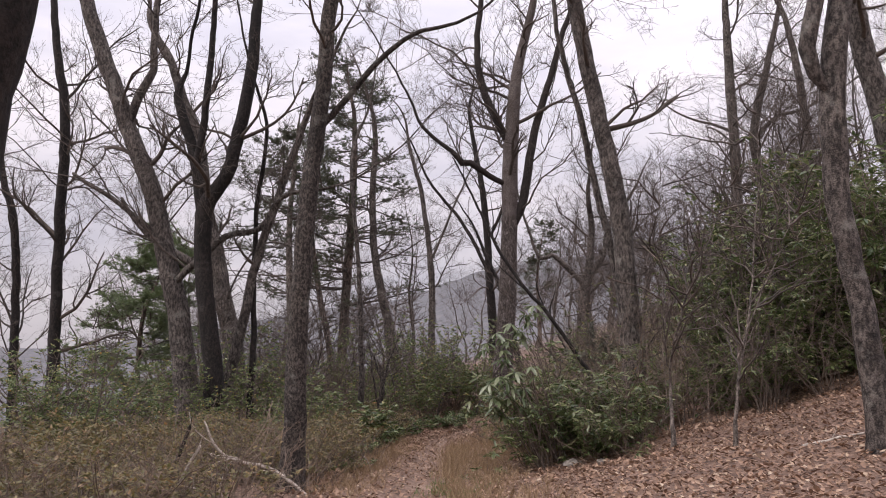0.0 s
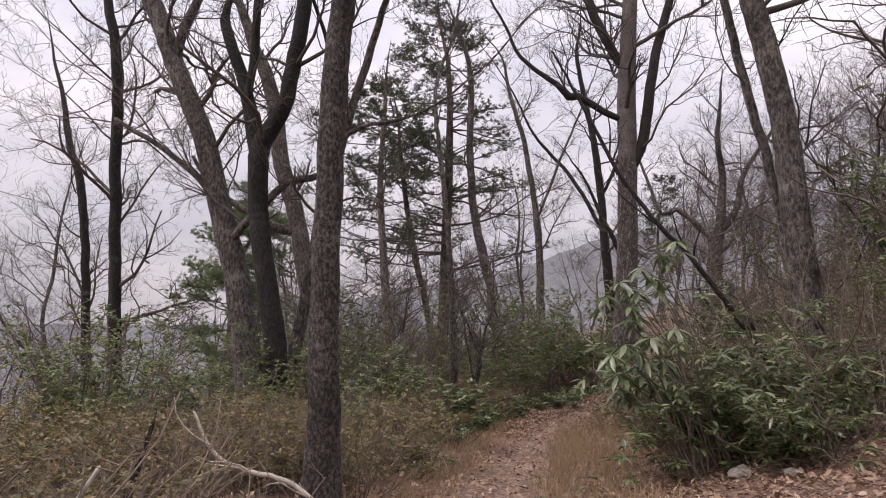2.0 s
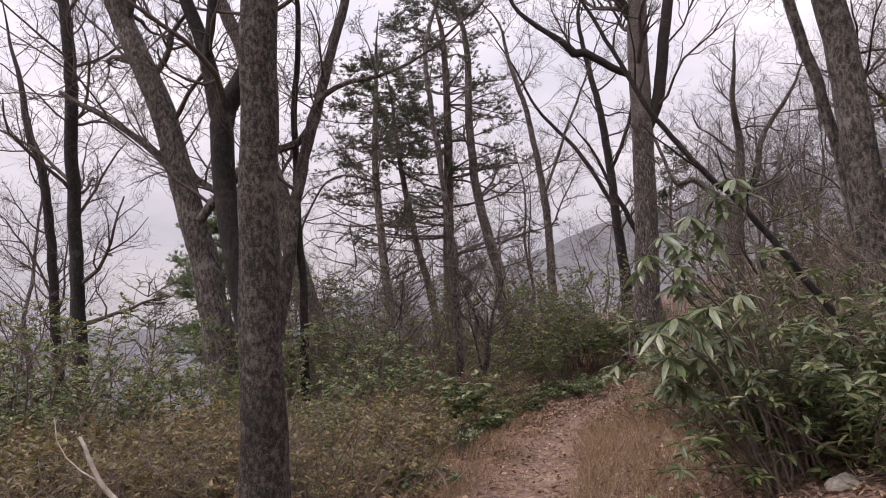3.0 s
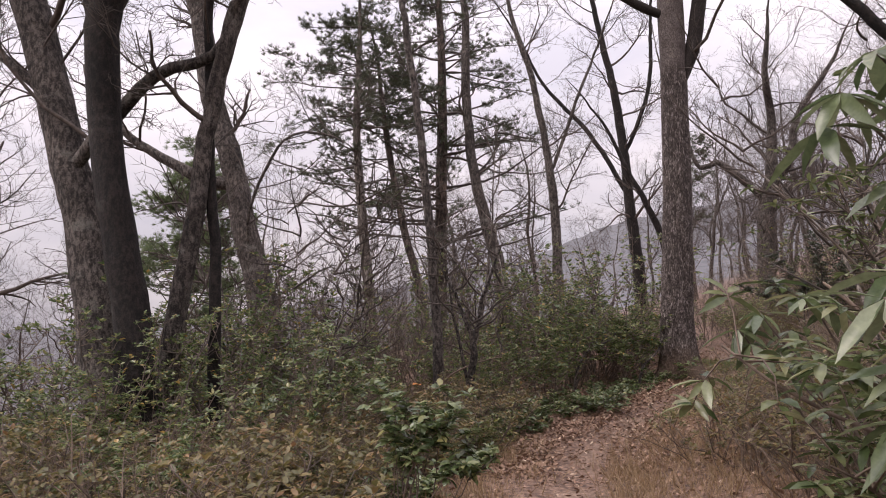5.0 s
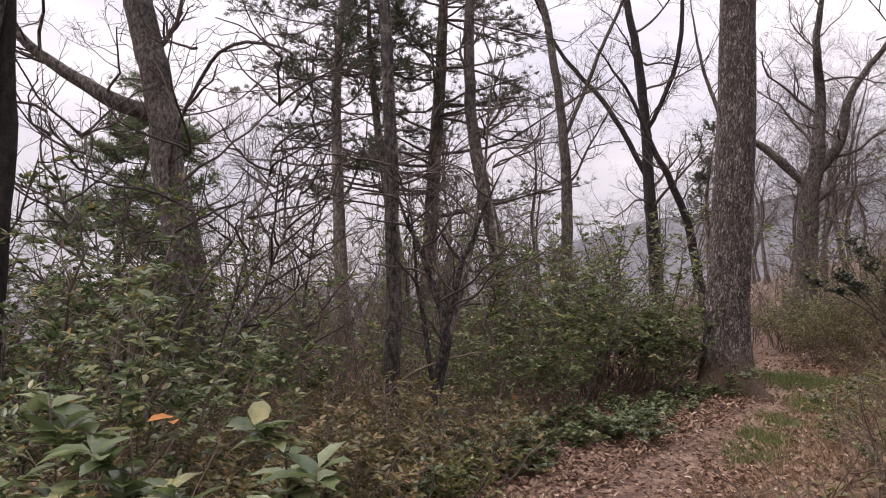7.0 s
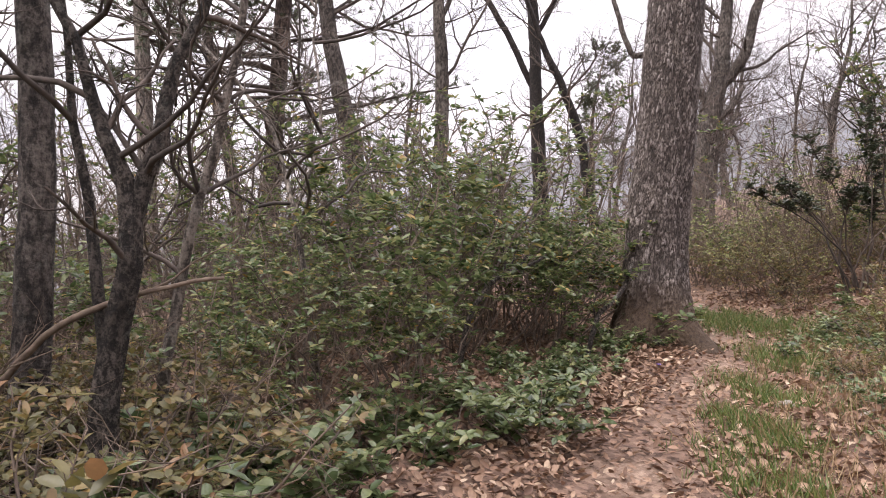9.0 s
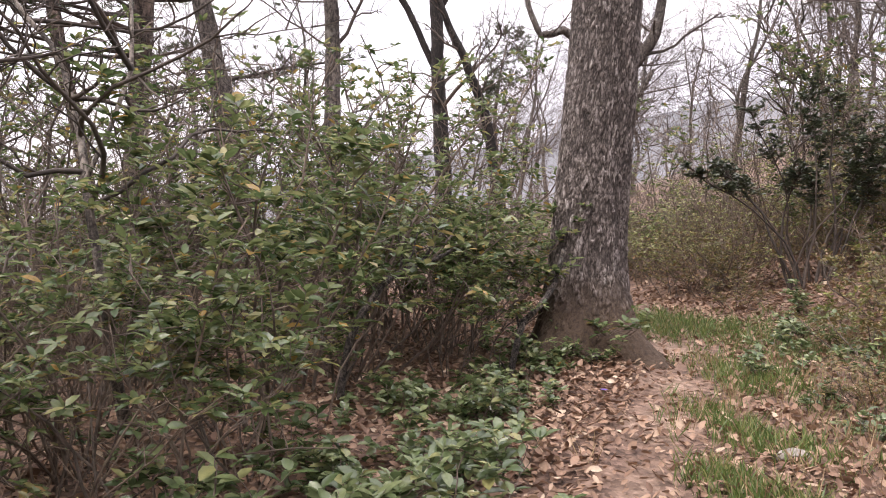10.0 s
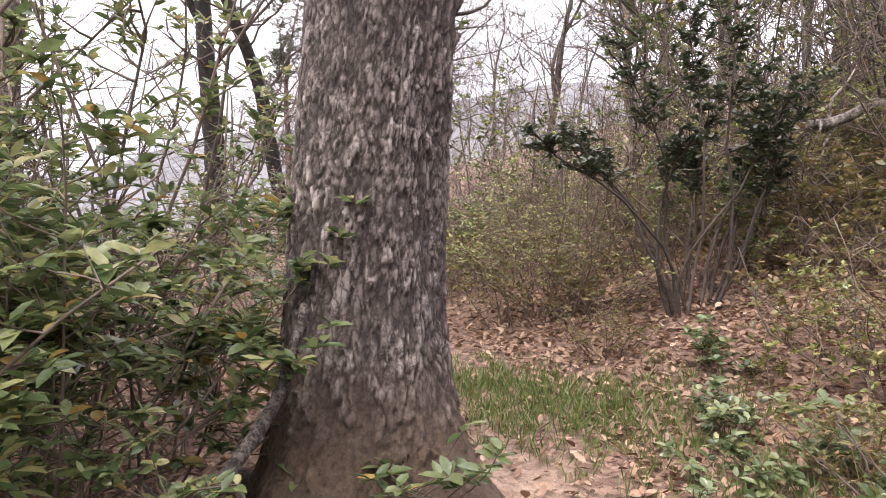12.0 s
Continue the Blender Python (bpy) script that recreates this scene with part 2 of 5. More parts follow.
def ground_material():
    """Leaf mould, trodden soil where 'trail' says, leafless woods with blue-grey haze in their colour where 'far' says.
    """
    m, n, l, p = shader("forest_floor")
    c = n.new("ShaderNodeTexCoord")
    a = noise_node(n, l, c.outputs["Object"], 9.0, 8, 0.7)
    b = noise_node(n, l, c.outputs["Object"], 0.9, 6, 0.6)
    v = n.new("ShaderNodeTexVoronoi")
    v.inputs["Scale"].default_value = 24.0
    l.new(shifted(n, l, c.outputs["Object"], a.outputs["Color"], 0.08), v.inputs["Vector"])
    duff = ramp(n, [(0.3, (0.065, 0.04, 0.029)), (0.5, (0.155, 0.097, 0.07)), (0.72, (0.265, 0.175, 0.128))])
    l.new(a.outputs["Fac"], duff.inputs["Fac"])
    grey = n.new("ShaderNodeRGBToBW")
    l.new(v.outputs["Color"], grey.inputs["Color"])
    leafy = mixed(n, l, 0.85, duff.outputs["Color"], grey.outputs["Val"], "SOFT_LIGHT")
    soil = ramp(n, [(0.3, (0.14, 0.09, 0.064)), (0.5, (0.25, 0.172, 0.126)), (0.75, (0.39, 0.295, 0.225))])
    grit = noise_node(n, l, c.outputs["Object"], 34.0, 6, 0.75)
    l.new(grit.outputs["Fac"], soil.inputs["Fac"])
    trail = n.new("ShaderNodeAttribute")
    trail.attribute_name = "trail"
    worn = n.new("ShaderNodeMath")
    worn.operation, worn.use_clamp = "MULTIPLY_ADD", True
    l.new(b.outputs["Fac"], worn.inputs[0])
    worn.inputs[1].default_value = -0.9
    worn.inputs[2].default_value = 0.45
    add = n.new("ShaderNodeMath")
    add.operation, add.use_clamp = "ADD", True
    l.new(trail.outputs["Fac"], add.inputs[0])
    l.new(worn.outputs["Value"], add.inputs[1])
    sharp = n.new("ShaderNodeMath")
    sharp.operation = "MULTIPLY"
    l.new(add.outputs["Value"], sharp.inputs[0])
    l.new(trail.outputs["Fac"], sharp.inputs[1])
    near = mixed(n, l, sharp.outputs["Value"], leafy, mixed(n, l, 0.5, soil.outputs["Color"], grey.outputs["Val"], "SOFT_LIGHT"))
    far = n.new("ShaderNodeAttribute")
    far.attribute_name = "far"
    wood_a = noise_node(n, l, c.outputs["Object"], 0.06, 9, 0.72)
    # Grey-brown of bare woods, shifted to blue-grey: distance haze put into the colour.
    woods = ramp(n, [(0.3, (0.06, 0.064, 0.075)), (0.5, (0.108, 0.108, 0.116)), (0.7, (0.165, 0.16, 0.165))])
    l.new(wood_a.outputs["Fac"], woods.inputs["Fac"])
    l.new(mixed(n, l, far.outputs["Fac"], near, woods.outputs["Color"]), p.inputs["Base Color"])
    p.inputs["Roughness"].default_value = 0.95
    bmp = n.new("ShaderNodeBump")
    bmp.inputs["Strength"].default_value, bmp.inputs["Distance"].default_value = 0.7, 0.04
    l.new(mixed(n, l, 0.5, a.outputs["Fac"], grey.outputs["Val"]), bmp.inputs["Height"])
    l.new(bmp.outputs["Normal"], p.inputs["Normal"])
    return m


# ---- mesh tools ----
class Geo:
    """Collects tubes and leaves, then becomes one mesh."""

    def __init__(self):
        self.v, self.q, self.t, self.n = [], [], [], 0

    def add(self, verts, quads=None, tris=None):
        if quads is not None and len(quads):
            self.q.append(np.asarray(quads, int) + self.n)
        if tris is not None and len(tris):
            self.t.append(np.asarray(tris, int) + self.n)
        self.v.append(np.asarray(verts, float).reshape(-1, 3))
        self.n += len(self.v[-1])

    def tube(self, pts, radii, sides=5, cap=True):
        pts, radii = np.asarray(pts, float), np.asarray(radii, float)
        d = np.gradient(pts, axis=0)
        d /= np.linalg.norm(d, axis=1)[:, None] + 1e-9
        ref = np.array((1.0, 0, 0)) if abs(d[:, 0]).max() < 0.8 else np.array((0, 1.0, 0)) if abs(d[:, 1]).max() < 0.8 else np.array((0.3, 0.2, 0.93))
        a = np.cross(d, ref)
        a /= np.linalg.norm(a, axis=1)[:, None] + 1e-9
        b = np.cross(d, a)
        th = np.arange(sides) * 2 * math.pi / sides
        ring = np.cos(th)[None, :, None] * a[:, None] + np.sin(th)[None, :, None] * b[:, None]
        verts = (pts[:, None] + ring * radii[:, None, None]).reshape(-1, 3)
        k, s = len(pts), sides
        i = np.arange(k - 1)[:, None] * s
        j = np.arange(s)[None]
        jn = (j + 1) % s
        quads = np.stack([i + j, i + jn, i + s + jn, i + s + j], -1).reshape(-1, 4)
        tris = None
        if cap:
            verts = np.vstack([verts, pts[-1] + d[-1] * radii[-1]])
            e = (k - 1) * s
            tris = [(e + x, e + (x + 1) % s, k * s) for x in range(s)]
        self.add(verts, quads, tris)

    def leaves(self, pos, way, up, length, width, droop=0.12, fold=0.15):
        """Pointed oval leaves, folded along the midrib, one island each."""
        pos, way, up = (np.asarray(x, float) for x in (pos, way, up))
        way = way / (np.linalg.norm(way, axis=1)[:, None] + 1e-9)
        side = np.cross(way, up)
        side /= np.linalg.norm(side, axis=1)[:, None] + 1e-9
        nor = np.cross(side, way)
        length, width = np.broadcast_to(length, len(pos)), np.broadcast_to(width, len(pos))
        shape = ((0, 0, 0), (0.32, -0.46, fold), (0.32, 0, 0), (0.32, 0.46, fold), (0.7, -0.4, fold), (0.7, 0, 0), (0.7, 0.4, fold), (1, 0, 0))
        rows = []
        for u, v, w in shape:
            rows.append(pos + way * (u * length)[:, None] + side * (v * width)[:, None] + nor * ((w * width) - droop * u * u * length)[:, None])
        verts = np.stack(rows, 1).reshape(-1, 3)
        o = (np.arange(len(pos)) * 8)[:, None, None]
        q = (np.array([(1, 4, 5, 2), (2, 5, 6, 3)])[None] + o).reshape(-1, 4)
        t = (np.array([(0, 1, 2), (0, 2, 3), (4, 7, 5), (5, 7, 6)])[None] + o).reshape(-1, 3)
        self.add(verts, q, t)

    def blades(self, pos, tip, width):
        """Thin pointed blades or needles: two triangles each."""
        pos, tip = np.asarray(pos, float), np.asarray(tip, float)
        d = tip - pos
        s = np.cross(d, np.random.normal(size=d.shape))
        s /= np.linalg.norm(s, axis=1)[:, None] + 1e-9
        s *= np.broadcast_to(width, len(pos))[:, None] / 2
        mid = pos + d * 0.5 + s * 0
        verts = np.stack([pos, mid - s, mid + s, tip], 1).reshape(-1, 3)
        o = (np.arange(len(pos)) * 4)[:, None, None]
        self.add(verts, (np.array([(0, 1, 3, 2)])[None] + o).reshape(-1, 4))

    def mesh(self, name, material, smooth=True):
        me = bpy.data.meshes.new(name)
        v = np.vstack(self.v)
        q = np.vstack(self.q) if self.q else np.zeros((0, 4), int)
        t = np.vstack(self.t) if self.t else np.zeros((0, 3), int)
        me.vertices.add(len(v))
        me.vertices.foreach_set("co", v.astype(np.float32).ravel())
        loops = np.concatenate([q.ravel(), t.ravel()])
        me.loops.add(len(loops))
        me.loops.foreach_set("vertex_index", loops.astype(np.int32))
        me.polygons.add(len(q) + len(t))
        me.polygons.foreach_set("loop_start", np.concatenate([np.arange(len(q)) * 4, len(q) * 4 + np.arange(len(t)) * 3]).astype(np.int32))
        me.polygons.foreach_set("use_smooth", np.full(len(q) + len(t), smooth))
        me.update(calc_edges=True)
        me.materials.append(material)
        return me


def part(name, geo, material, parent, label="", smooth=True):
    ob = new(name, geo.mesh(name, material, smooth))
    ob.parent = parent
    if label:
        ob["label"] = label
    return ob


def thing(name, place, label, category, group="", kind=""):
    root = new(name)
    root.matrix_basis = pose(*place)
    return tagged(root, label, category, group, kind)


def curve(ctrl, step=0.25, wobble=0.0, rng=None):
    """A smooth line through control points (x, y, z, r), as arrays of points and radii."""
    c = np.asarray(ctrl, float)
    seg = np.linalg.norm(np.diff(c[:, :3], axis=0), axis=1)
    out = []
    for i in range(len(c) - 1):
        p0, p1, p2, p3 = c[max(i - 1, 0)], c[i], c[i + 1], c[min(i + 2, len(c) - 1)]
        k = max(2, int(seg[i] / step))
        for u in np.arange(k) / k:
            out.append(0.5 * (2 * p1 + (p2 - p0) * u + (2 * p0 - 5 * p1 + 4 * p2 - p3) * u * u + (3 * p1 - p0 - 3 * p2 + p3) * u ** 3))
    out.append(c[-1])
    out = np.array(out)
    if wobble and rng is not None:
        k = len(out)
        w = np.cumsum(rng.normal(0, wobble, (k, 3)), axis=0)
        w -= np.linspace(0, 1, k)[:, None] * w[-1] + (1 - np.linspace(0, 1, k)[:, None]) * w[0]
        out[:, :3] += w
    return out[:, :3], np.maximum(out[:, 3], 0.003)


# ---- the lie of the land ----
def trail_x(y):
    return np.interp(y, (-30, 0, 6, 12, 17, 20, 21.5, 23, 25, 26.5, 28, 31, 37, 60), (0.4, 0.1, 0.0, -0.22, -0.05, 0.2, 0.66, 1.25, 2.4, 3.15, 3.6, 4.0, 3.6, 1))


def trail_z(y):
    return np.interp(y, (-400, -30, 0, 5, 10, 14, 18, 22, 25, 27, 30, 40, 60, 400), (4, 1.2, 0.08, -0.2, -0.48, -0.72, -0.98, -1.02, -0.85, -0.66, -0.45, -0.1, -0.3, -4))


def ground_z(x, y):
    x, y = np.asarray(x, float), np.asarray(y, float)
    d = x - trail_x(y)
    near = trail_z(y)
    right = np.maximum(d - 0.7, 0)
    left = np.maximum(-d - 0.9, 0)
    z = near + 0.2 * np.minimum(right, 4) + 0.27 * np.clip(right - 4, 0, 40) + 0.12 * np.clip(right - 44, 0, 400)
    z = z - 0.05 * np.minimum(left, 4) - 0.13 * np.clip(left - 4, 0, 8) - 0.3 * np.clip(left - 12, 0, 70) - 0.05 * np.clip(left - 82, 0, 300)
    rough = np.clip(np.abs(d) - 0.35, 0, 1.0)
    z = z + rough * (0.05 * np.sin(1.7 * x + 0.6 * y) * np.sin(1.3 * y - 0.4 * x) + 0.02 * np.sin(5.1 * x + 1.7) * np.sin(4.3 * y) + 0.10 * np.sin(0.41 * x + 1) * np.sin(0.37 * y))
    z = z - 0.035 * np.exp(-(d / 0.3) ** 2)
    r = np.hypot(x, y - 10)
    az = np.degrees(np.arctan2(x, y - 10))
    rise = np.interp(az, (-180, -110, -40, -26, -19, -13, -8.6, -4, 1, 4, 8, 13, 22, 26, 40, 100, 180), (3, 1.0, -0.6, -0.5, 1.5, 2.3, 2.9, 3.6, 4.9, 5.6, 6.3, 6.9, 8.5, 9.4, 10, 6, 3))
    u = np.clip((r - 180) / 1100, 0, 1)
    u = u * u * (3 - 2 * u)
    far = np.tan(np.radians(rise)) * 1290 + 6 * np.sin(az * 0.31) * np.sin(az * 0.17 + 1) + 1.2 * np.sin(az * 2.7)
    return z * (1 - u) + u * far


def spaced(lo, hi, a, b, fine, growth):
    """Grid lines: fine between a and b, growing towards lo and hi."""
    mid = list(np.arange(a, b + fine / 2, fine))
    s, v = fine, mid[-1]
    while v < hi:
        s = min(s * growth, 60)
        v += s
        mid.append(v)
    s, v = fine, mid[0]
    while v > lo:
        s = min(s * growth, 60)
        v -= s
        mid.insert(0, v)
    return np.array(mid)


def build_ground():
    xs, ys = spaced(-3200, 3200, -5, 8, 0.12, 1.07), spaced(-1200, 3600, -3, 33, 0.14, 1.07)
    gx, gy = np.meshgrid(xs, ys)
    z = ground_z(gx, gy)
    g = Geo()
    w, h = len(xs), len(ys)
    i = np.arange(h - 1)[:, None] * w
    j = np.arange(w - 1)[None]
    g.add(np.stack([gx, gy, z], -1).reshape(-1, 3), np.stack([i + j, i + j + 1, i + w + j + 1, i + w + j], -1).reshape(-1, 4))
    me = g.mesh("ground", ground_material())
    d = np.abs(gx - trail_x(gy))
    wide = np.interp(gy, (-5, 8, 12, 16, 20, 24, 27, 40), (0.26, 0.26, 0.26, 0.26, 0.28, 0.32, 0.4, 0.0))
    edge = 0.12 * np.sin(2.3 * gy + 1) + 0.09 * np.sin(5.9 * gy) + 0.08 * np.sin(3.3 * gx + 4.1 * gy)
    mask = np.clip((wide + edge - d) / 0.42, 0, 1)
    me.attributes.new("trail", "FLOAT", "POINT").data.foreach_set("value", mask.ravel().astype(np.float32))
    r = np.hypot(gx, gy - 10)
    # Grows with distance, bringing in the hazed woods colour.
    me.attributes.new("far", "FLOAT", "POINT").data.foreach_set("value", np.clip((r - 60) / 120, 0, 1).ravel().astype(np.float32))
    tagged(new("ground", me), "forest floor of brown leaf mould with a trodden dirt trail", "ground", kind="structure")


build_ground()


# ---- trees ----
def wander(rng, p, d, length, r, segs, bend=0.22, lift=0.04):
    """A branch line that wanders from p along d and thins out."""
    pts, d = [np.array(p)], np.array(d) / np.linalg.norm(d)
    for _ in range(segs):
        d = d + rng.normal(0, bend, 3) + (0, 0, lift)
        d /= np.linalg.norm(d)
        pts.append(pts[-1] + d * length / segs)
    return np.array(pts), r * np.linspace(1, 0.35, segs + 1)


def branch(geo, rng, p, d, length, r, level, depth, fan, tips=None):
    segs = 7 if level == 0 else 5 if level == 1 else 3
    pts, rad = wander(rng, p, d, length, r, segs, 0.2 + 0.05 * level, 0.05)
    geo.tube(pts, rad, 6 if level == 0 else 4 if level == 1 else 3)
    if level >= depth:
        if tips is not None:
            tips.append((pts[-1], pts[-1] - pts[-2]))
        return
    for _ in range(fan[level]):
        u = rng.uniform(0.22, 1.0)
        k = min(int(u * segs), segs - 1)
        at = pts[k] + (pts[k + 1] - pts[k]) * (u * segs - k)
        way = pts[k + 1] - pts[k]
        way = way / np.linalg.norm(way)
        turn = rng.normal(0, 1, 3)
        turn -= way * turn.dot(way)
        turn /= np.linalg.norm(turn) + 1e-9
        way = way * rng.uniform(0.5, 0.9) + turn * rng.uniform(0.5, 0.9) + (0, 0, 0.12)
        branch(geo, rng, at, way, length * rng.uniform(0.38, 0.62) * (1.1 - 0.4 * u), max(r * (1 - 0.6 * u) * 0.58, 0.0048), level + 1, depth, fan, tips)


def extend(ctrl, top, rng, lean=0.5):
    """Carry a trunk or limb on from its last control points up to a height."""
    c = [list(p) for p in ctrl]
    d = np.array(c[-1][:3]) - np.array(c[-2][:3])
    d /= np.linalg.norm(d)
    r0, z0 = c[-1][3], c[-1][2]
    k = max(2, int((top - z0) / 1.6))
    for i in range(k):
        d = d + rng.normal(0, 0.16, 3) + (0, 0, 0.12 * lean)
        d[2] = max(d[2], 0.6)
        d /= np.linalg.norm(d)
        p = np.array(c[-1][:3]) + d * (top - z0) / k
        c.append([*p, r0 * (1 - 0.9 * (i + 1) / k)])
    return c


def bare_tree(label, trunk, limbs=(), top=16.0, seed=1, material=None, twigs=None, low=3.5, count=16, reach=3.2, fan=(6, 5, 3), depth=3, sides=16, flare=1.5, ribs=0.0, group="leafless trees", tips=None):
    """A leafless tree: trunk and limbs through given points (x, y, z, r), then branches and twigs."""
    rng = np.random.default_rng(seed)
    material, twigs = material or BARK_GREY, twigs or TWIG_DARK
    bx, by = trunk[0][0], trunk[0][1]
    bz = float(ground_z(bx, by)) - (0.33 if ribs else 0.08)
    root = thing("tree", (bx, by, bz), label, "tree", group)
    local = lambda c: [(x - bx, y - by, z - bz, r) for x, y, z, r in c]
    line = local([(bx, by, bz, trunk[0][3])] + list(trunk[1:]))
    if top:
        line = extend(line, top - bz, rng)
    pts, rad = curve(line, 0.22 if not ribs else 0.018, 0.012 if not ribs else 0.0, rng)
    if ribs:
        keep = np.array([z < 7.2 or i % 14 == 0 for i, z in enumerate(pts[:, 2])])
        keep[-1] = True
        pts, rad = pts[keep], rad[keep]
    rad = rad * (1 + (flare - 1) * np.exp(-np.maximum(pts[:, 2], 0) / (0.36 if not ribs else 0.4)))
    g = Geo()
    g.tube(pts, rad, sides)
    v = g.v[0]
    axis = np.repeat(pts, sides, axis=0)
    body = v[:-1]
    out = body - axis
    th = np.arctan2(out[:, 1], out[:, 0])
    hgt = axis[:, 2]
    foot = np.exp(-np.maximum(hgt - (0.25 if ribs else 0.0), 0) / 0.3)
    swell = 1 + 0.05 * np.sin(2 * th + hgt * 0.7) + 0.03 * np.sin(5 * th + hgt * 1.9) + foot * (0.22 * np.sin(4 * th + seed) + 0.1 * np.sin(7 * th))
    if ribs:
        # Also read by the bark colour, which paints low values dark as shaded furrows.
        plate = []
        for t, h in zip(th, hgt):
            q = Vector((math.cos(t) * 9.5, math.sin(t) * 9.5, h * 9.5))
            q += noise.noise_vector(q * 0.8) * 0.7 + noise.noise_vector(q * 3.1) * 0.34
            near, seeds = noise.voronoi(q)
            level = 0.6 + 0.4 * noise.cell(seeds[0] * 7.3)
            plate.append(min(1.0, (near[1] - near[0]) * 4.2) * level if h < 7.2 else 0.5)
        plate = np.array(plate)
        lift = np.clip((hgt - 0.25) / 0.45, 0.25, 1)
        swell = swell + ribs * lift * (plate - 0.5) + foot * (0.13 * np.cos(th + 0.5) - 0.1 * np.sin(7 * th))
    g.v[0][:-1] = axis + out * swell[:, None]
    trunk_ob = part("trunk", g, material, root)
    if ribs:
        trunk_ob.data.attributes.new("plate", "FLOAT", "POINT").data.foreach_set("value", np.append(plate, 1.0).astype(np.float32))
    lines = [(pts, rad)]
    for limb in limbs:
        lc = local(limb)
        if top and len(limb[0]) == 4 and lc[-1][2] > 0.5 * (top - bz):
            lc = extend(lc, (top - bz) * 0.95, rng)
        lp, lr = curve(lc, 0.25, 0.015, rng)
        lg = Geo()
        lg.tube(lp, lr, 10)
        part("limb", lg, material, root)
        lines.append((lp, lr))
    wg = Geo()
    for n, (lp, lr) in enumerate(lines):
        ok = [i for i in range(1, len(lp) - 1) if lp[i][2] > (low if n == 0 else 0.5)]
        if not ok:
            continue
        k = max(3, int(count * (1.0 if n == 0 else 0.65)))
        for i in rng.choice(ok, k):
            way = lp[i + 1] - lp[i]
            way /= np.linalg.norm(way)
            a = rng.uniform(0, 2 * math.pi)
            side = np.array((math.cos(a), math.sin(a), rng.uniform(-0.1, 0.7)))
            branch(wg, rng, lp[i], way * 0.35 + side, reach * rng.uniform(0.5, 1.35), max(lr[i] * rng.uniform(0.16, 0.36), 0.016), 0, depth, fan, tips)
    tagged(part("crown", wg, twigs, root, "mesh of fine bare twigs"), kind="stuff")
    return root


def pine(label, trunk, top, seed, low, reach, count, material=None, needles=None, dense=1.0, young=False, group="pines"):
    """A pine: trunk, near-level branches and tufts of needles at their ends."""
    rng = np.random.default_rng(seed)
    bx, by = trunk[0][0], trunk[0][1]
    bz = float(ground_z(bx, by)) - 0.08
    root = thing("pine_tree", (bx, by, bz), label, "tree", group)
    line = [(0, 0, 0, trunk[0][3])] + [(x - bx, y - by, z - bz, r) for x, y, z, r in trunk[1:]]
    pts, rad = curve(extend(line, top - bz, rng), 0.4, 0.01, rng)
    rad *= 1 + 0.4 * np.exp(-pts[:, 2] / 0.3)
    g = Geo()
    g.tube(pts, rad, 12)
    part("trunk", g, material or BARK_PINE, root)
    wg, tufts = Geo(), []
    ok = [i for i in range(len(pts) - 1) if pts[i][2] > low]
    for i in rng.choice(ok, count):
        h = (pts[i][2] - low) / (pts[-1][2] - low)
        a = rng.uniform(0, 2 * math.pi)
        ln = reach * (1.05 - 0.75 * h) * rng.uniform(0.5, 1.1)
        bp, br = wander(rng, pts[i], (math.cos(a), math.sin(a), rng.uniform(-0.15, 0.2)), ln, max(rad[i] * 0.25, 0.018), 6, 0.13, 0.03)
        bare = (not young) and h < 0.25 and rng.random() < 0.6
        if bare and rng.random() < 0.55:
            continue
        wg.tube(bp, br, 4)
        for _ in range(6 if bare else int(16 * dense)):
            u = rng.uniform(0.35, 1.0)
            k = min(int(u * 6), 5)
            at = bp[k] + (bp[k + 1] - bp[k]) * (u * 6 - k)
            tp, tr = wander(rng, at, bp[k + 1] - bp[k] + rng.normal(0, 1, 3) * (0.7, 0.7, 0.18) * np.linalg.norm(bp[k + 1] - bp[k]), rng.uniform(0.25, 0.65), 0.009, 2, 0.3, 0.1)
            wg.tube(tp, tr, 3)
            if not bare:
                tufts += [(tp[-1], tp[-1] - tp[-2]), (tp[1], tp[-1] - tp[0])]
    tagged(part("branchwork", wg, TWIG_DARK, root, "dark thin boughs"), kind="stuff")
    ng = Geo()
    if tufts:
        p = np.repeat(np.array([t[0] for t in tufts]), 20, axis=0)
        d = np.repeat(np.array([t[1] for t in tufts]), 20, axis=0)
        d /= np.linalg.norm(d, axis=1)[:, None] + 1e-9
        d = d * 0.7 + rng.normal(0, 0.5, d.shape) * (1, 1, 0.55) + (0, 0, 0.2)
        d /= np.linalg.norm(d, axis=1)[:, None] + 1e-9
        ln = rng.uniform(0.12, 0.24, len(p))
        np.random.seed(seed)
        ng.blades(p, p + d * ln[:, None], 0.02 if not young else 0.018)
        tagged(part("foliage", ng, needles or NEEDLES, root, "tufts of green needles"), kind="stuff")
    return root


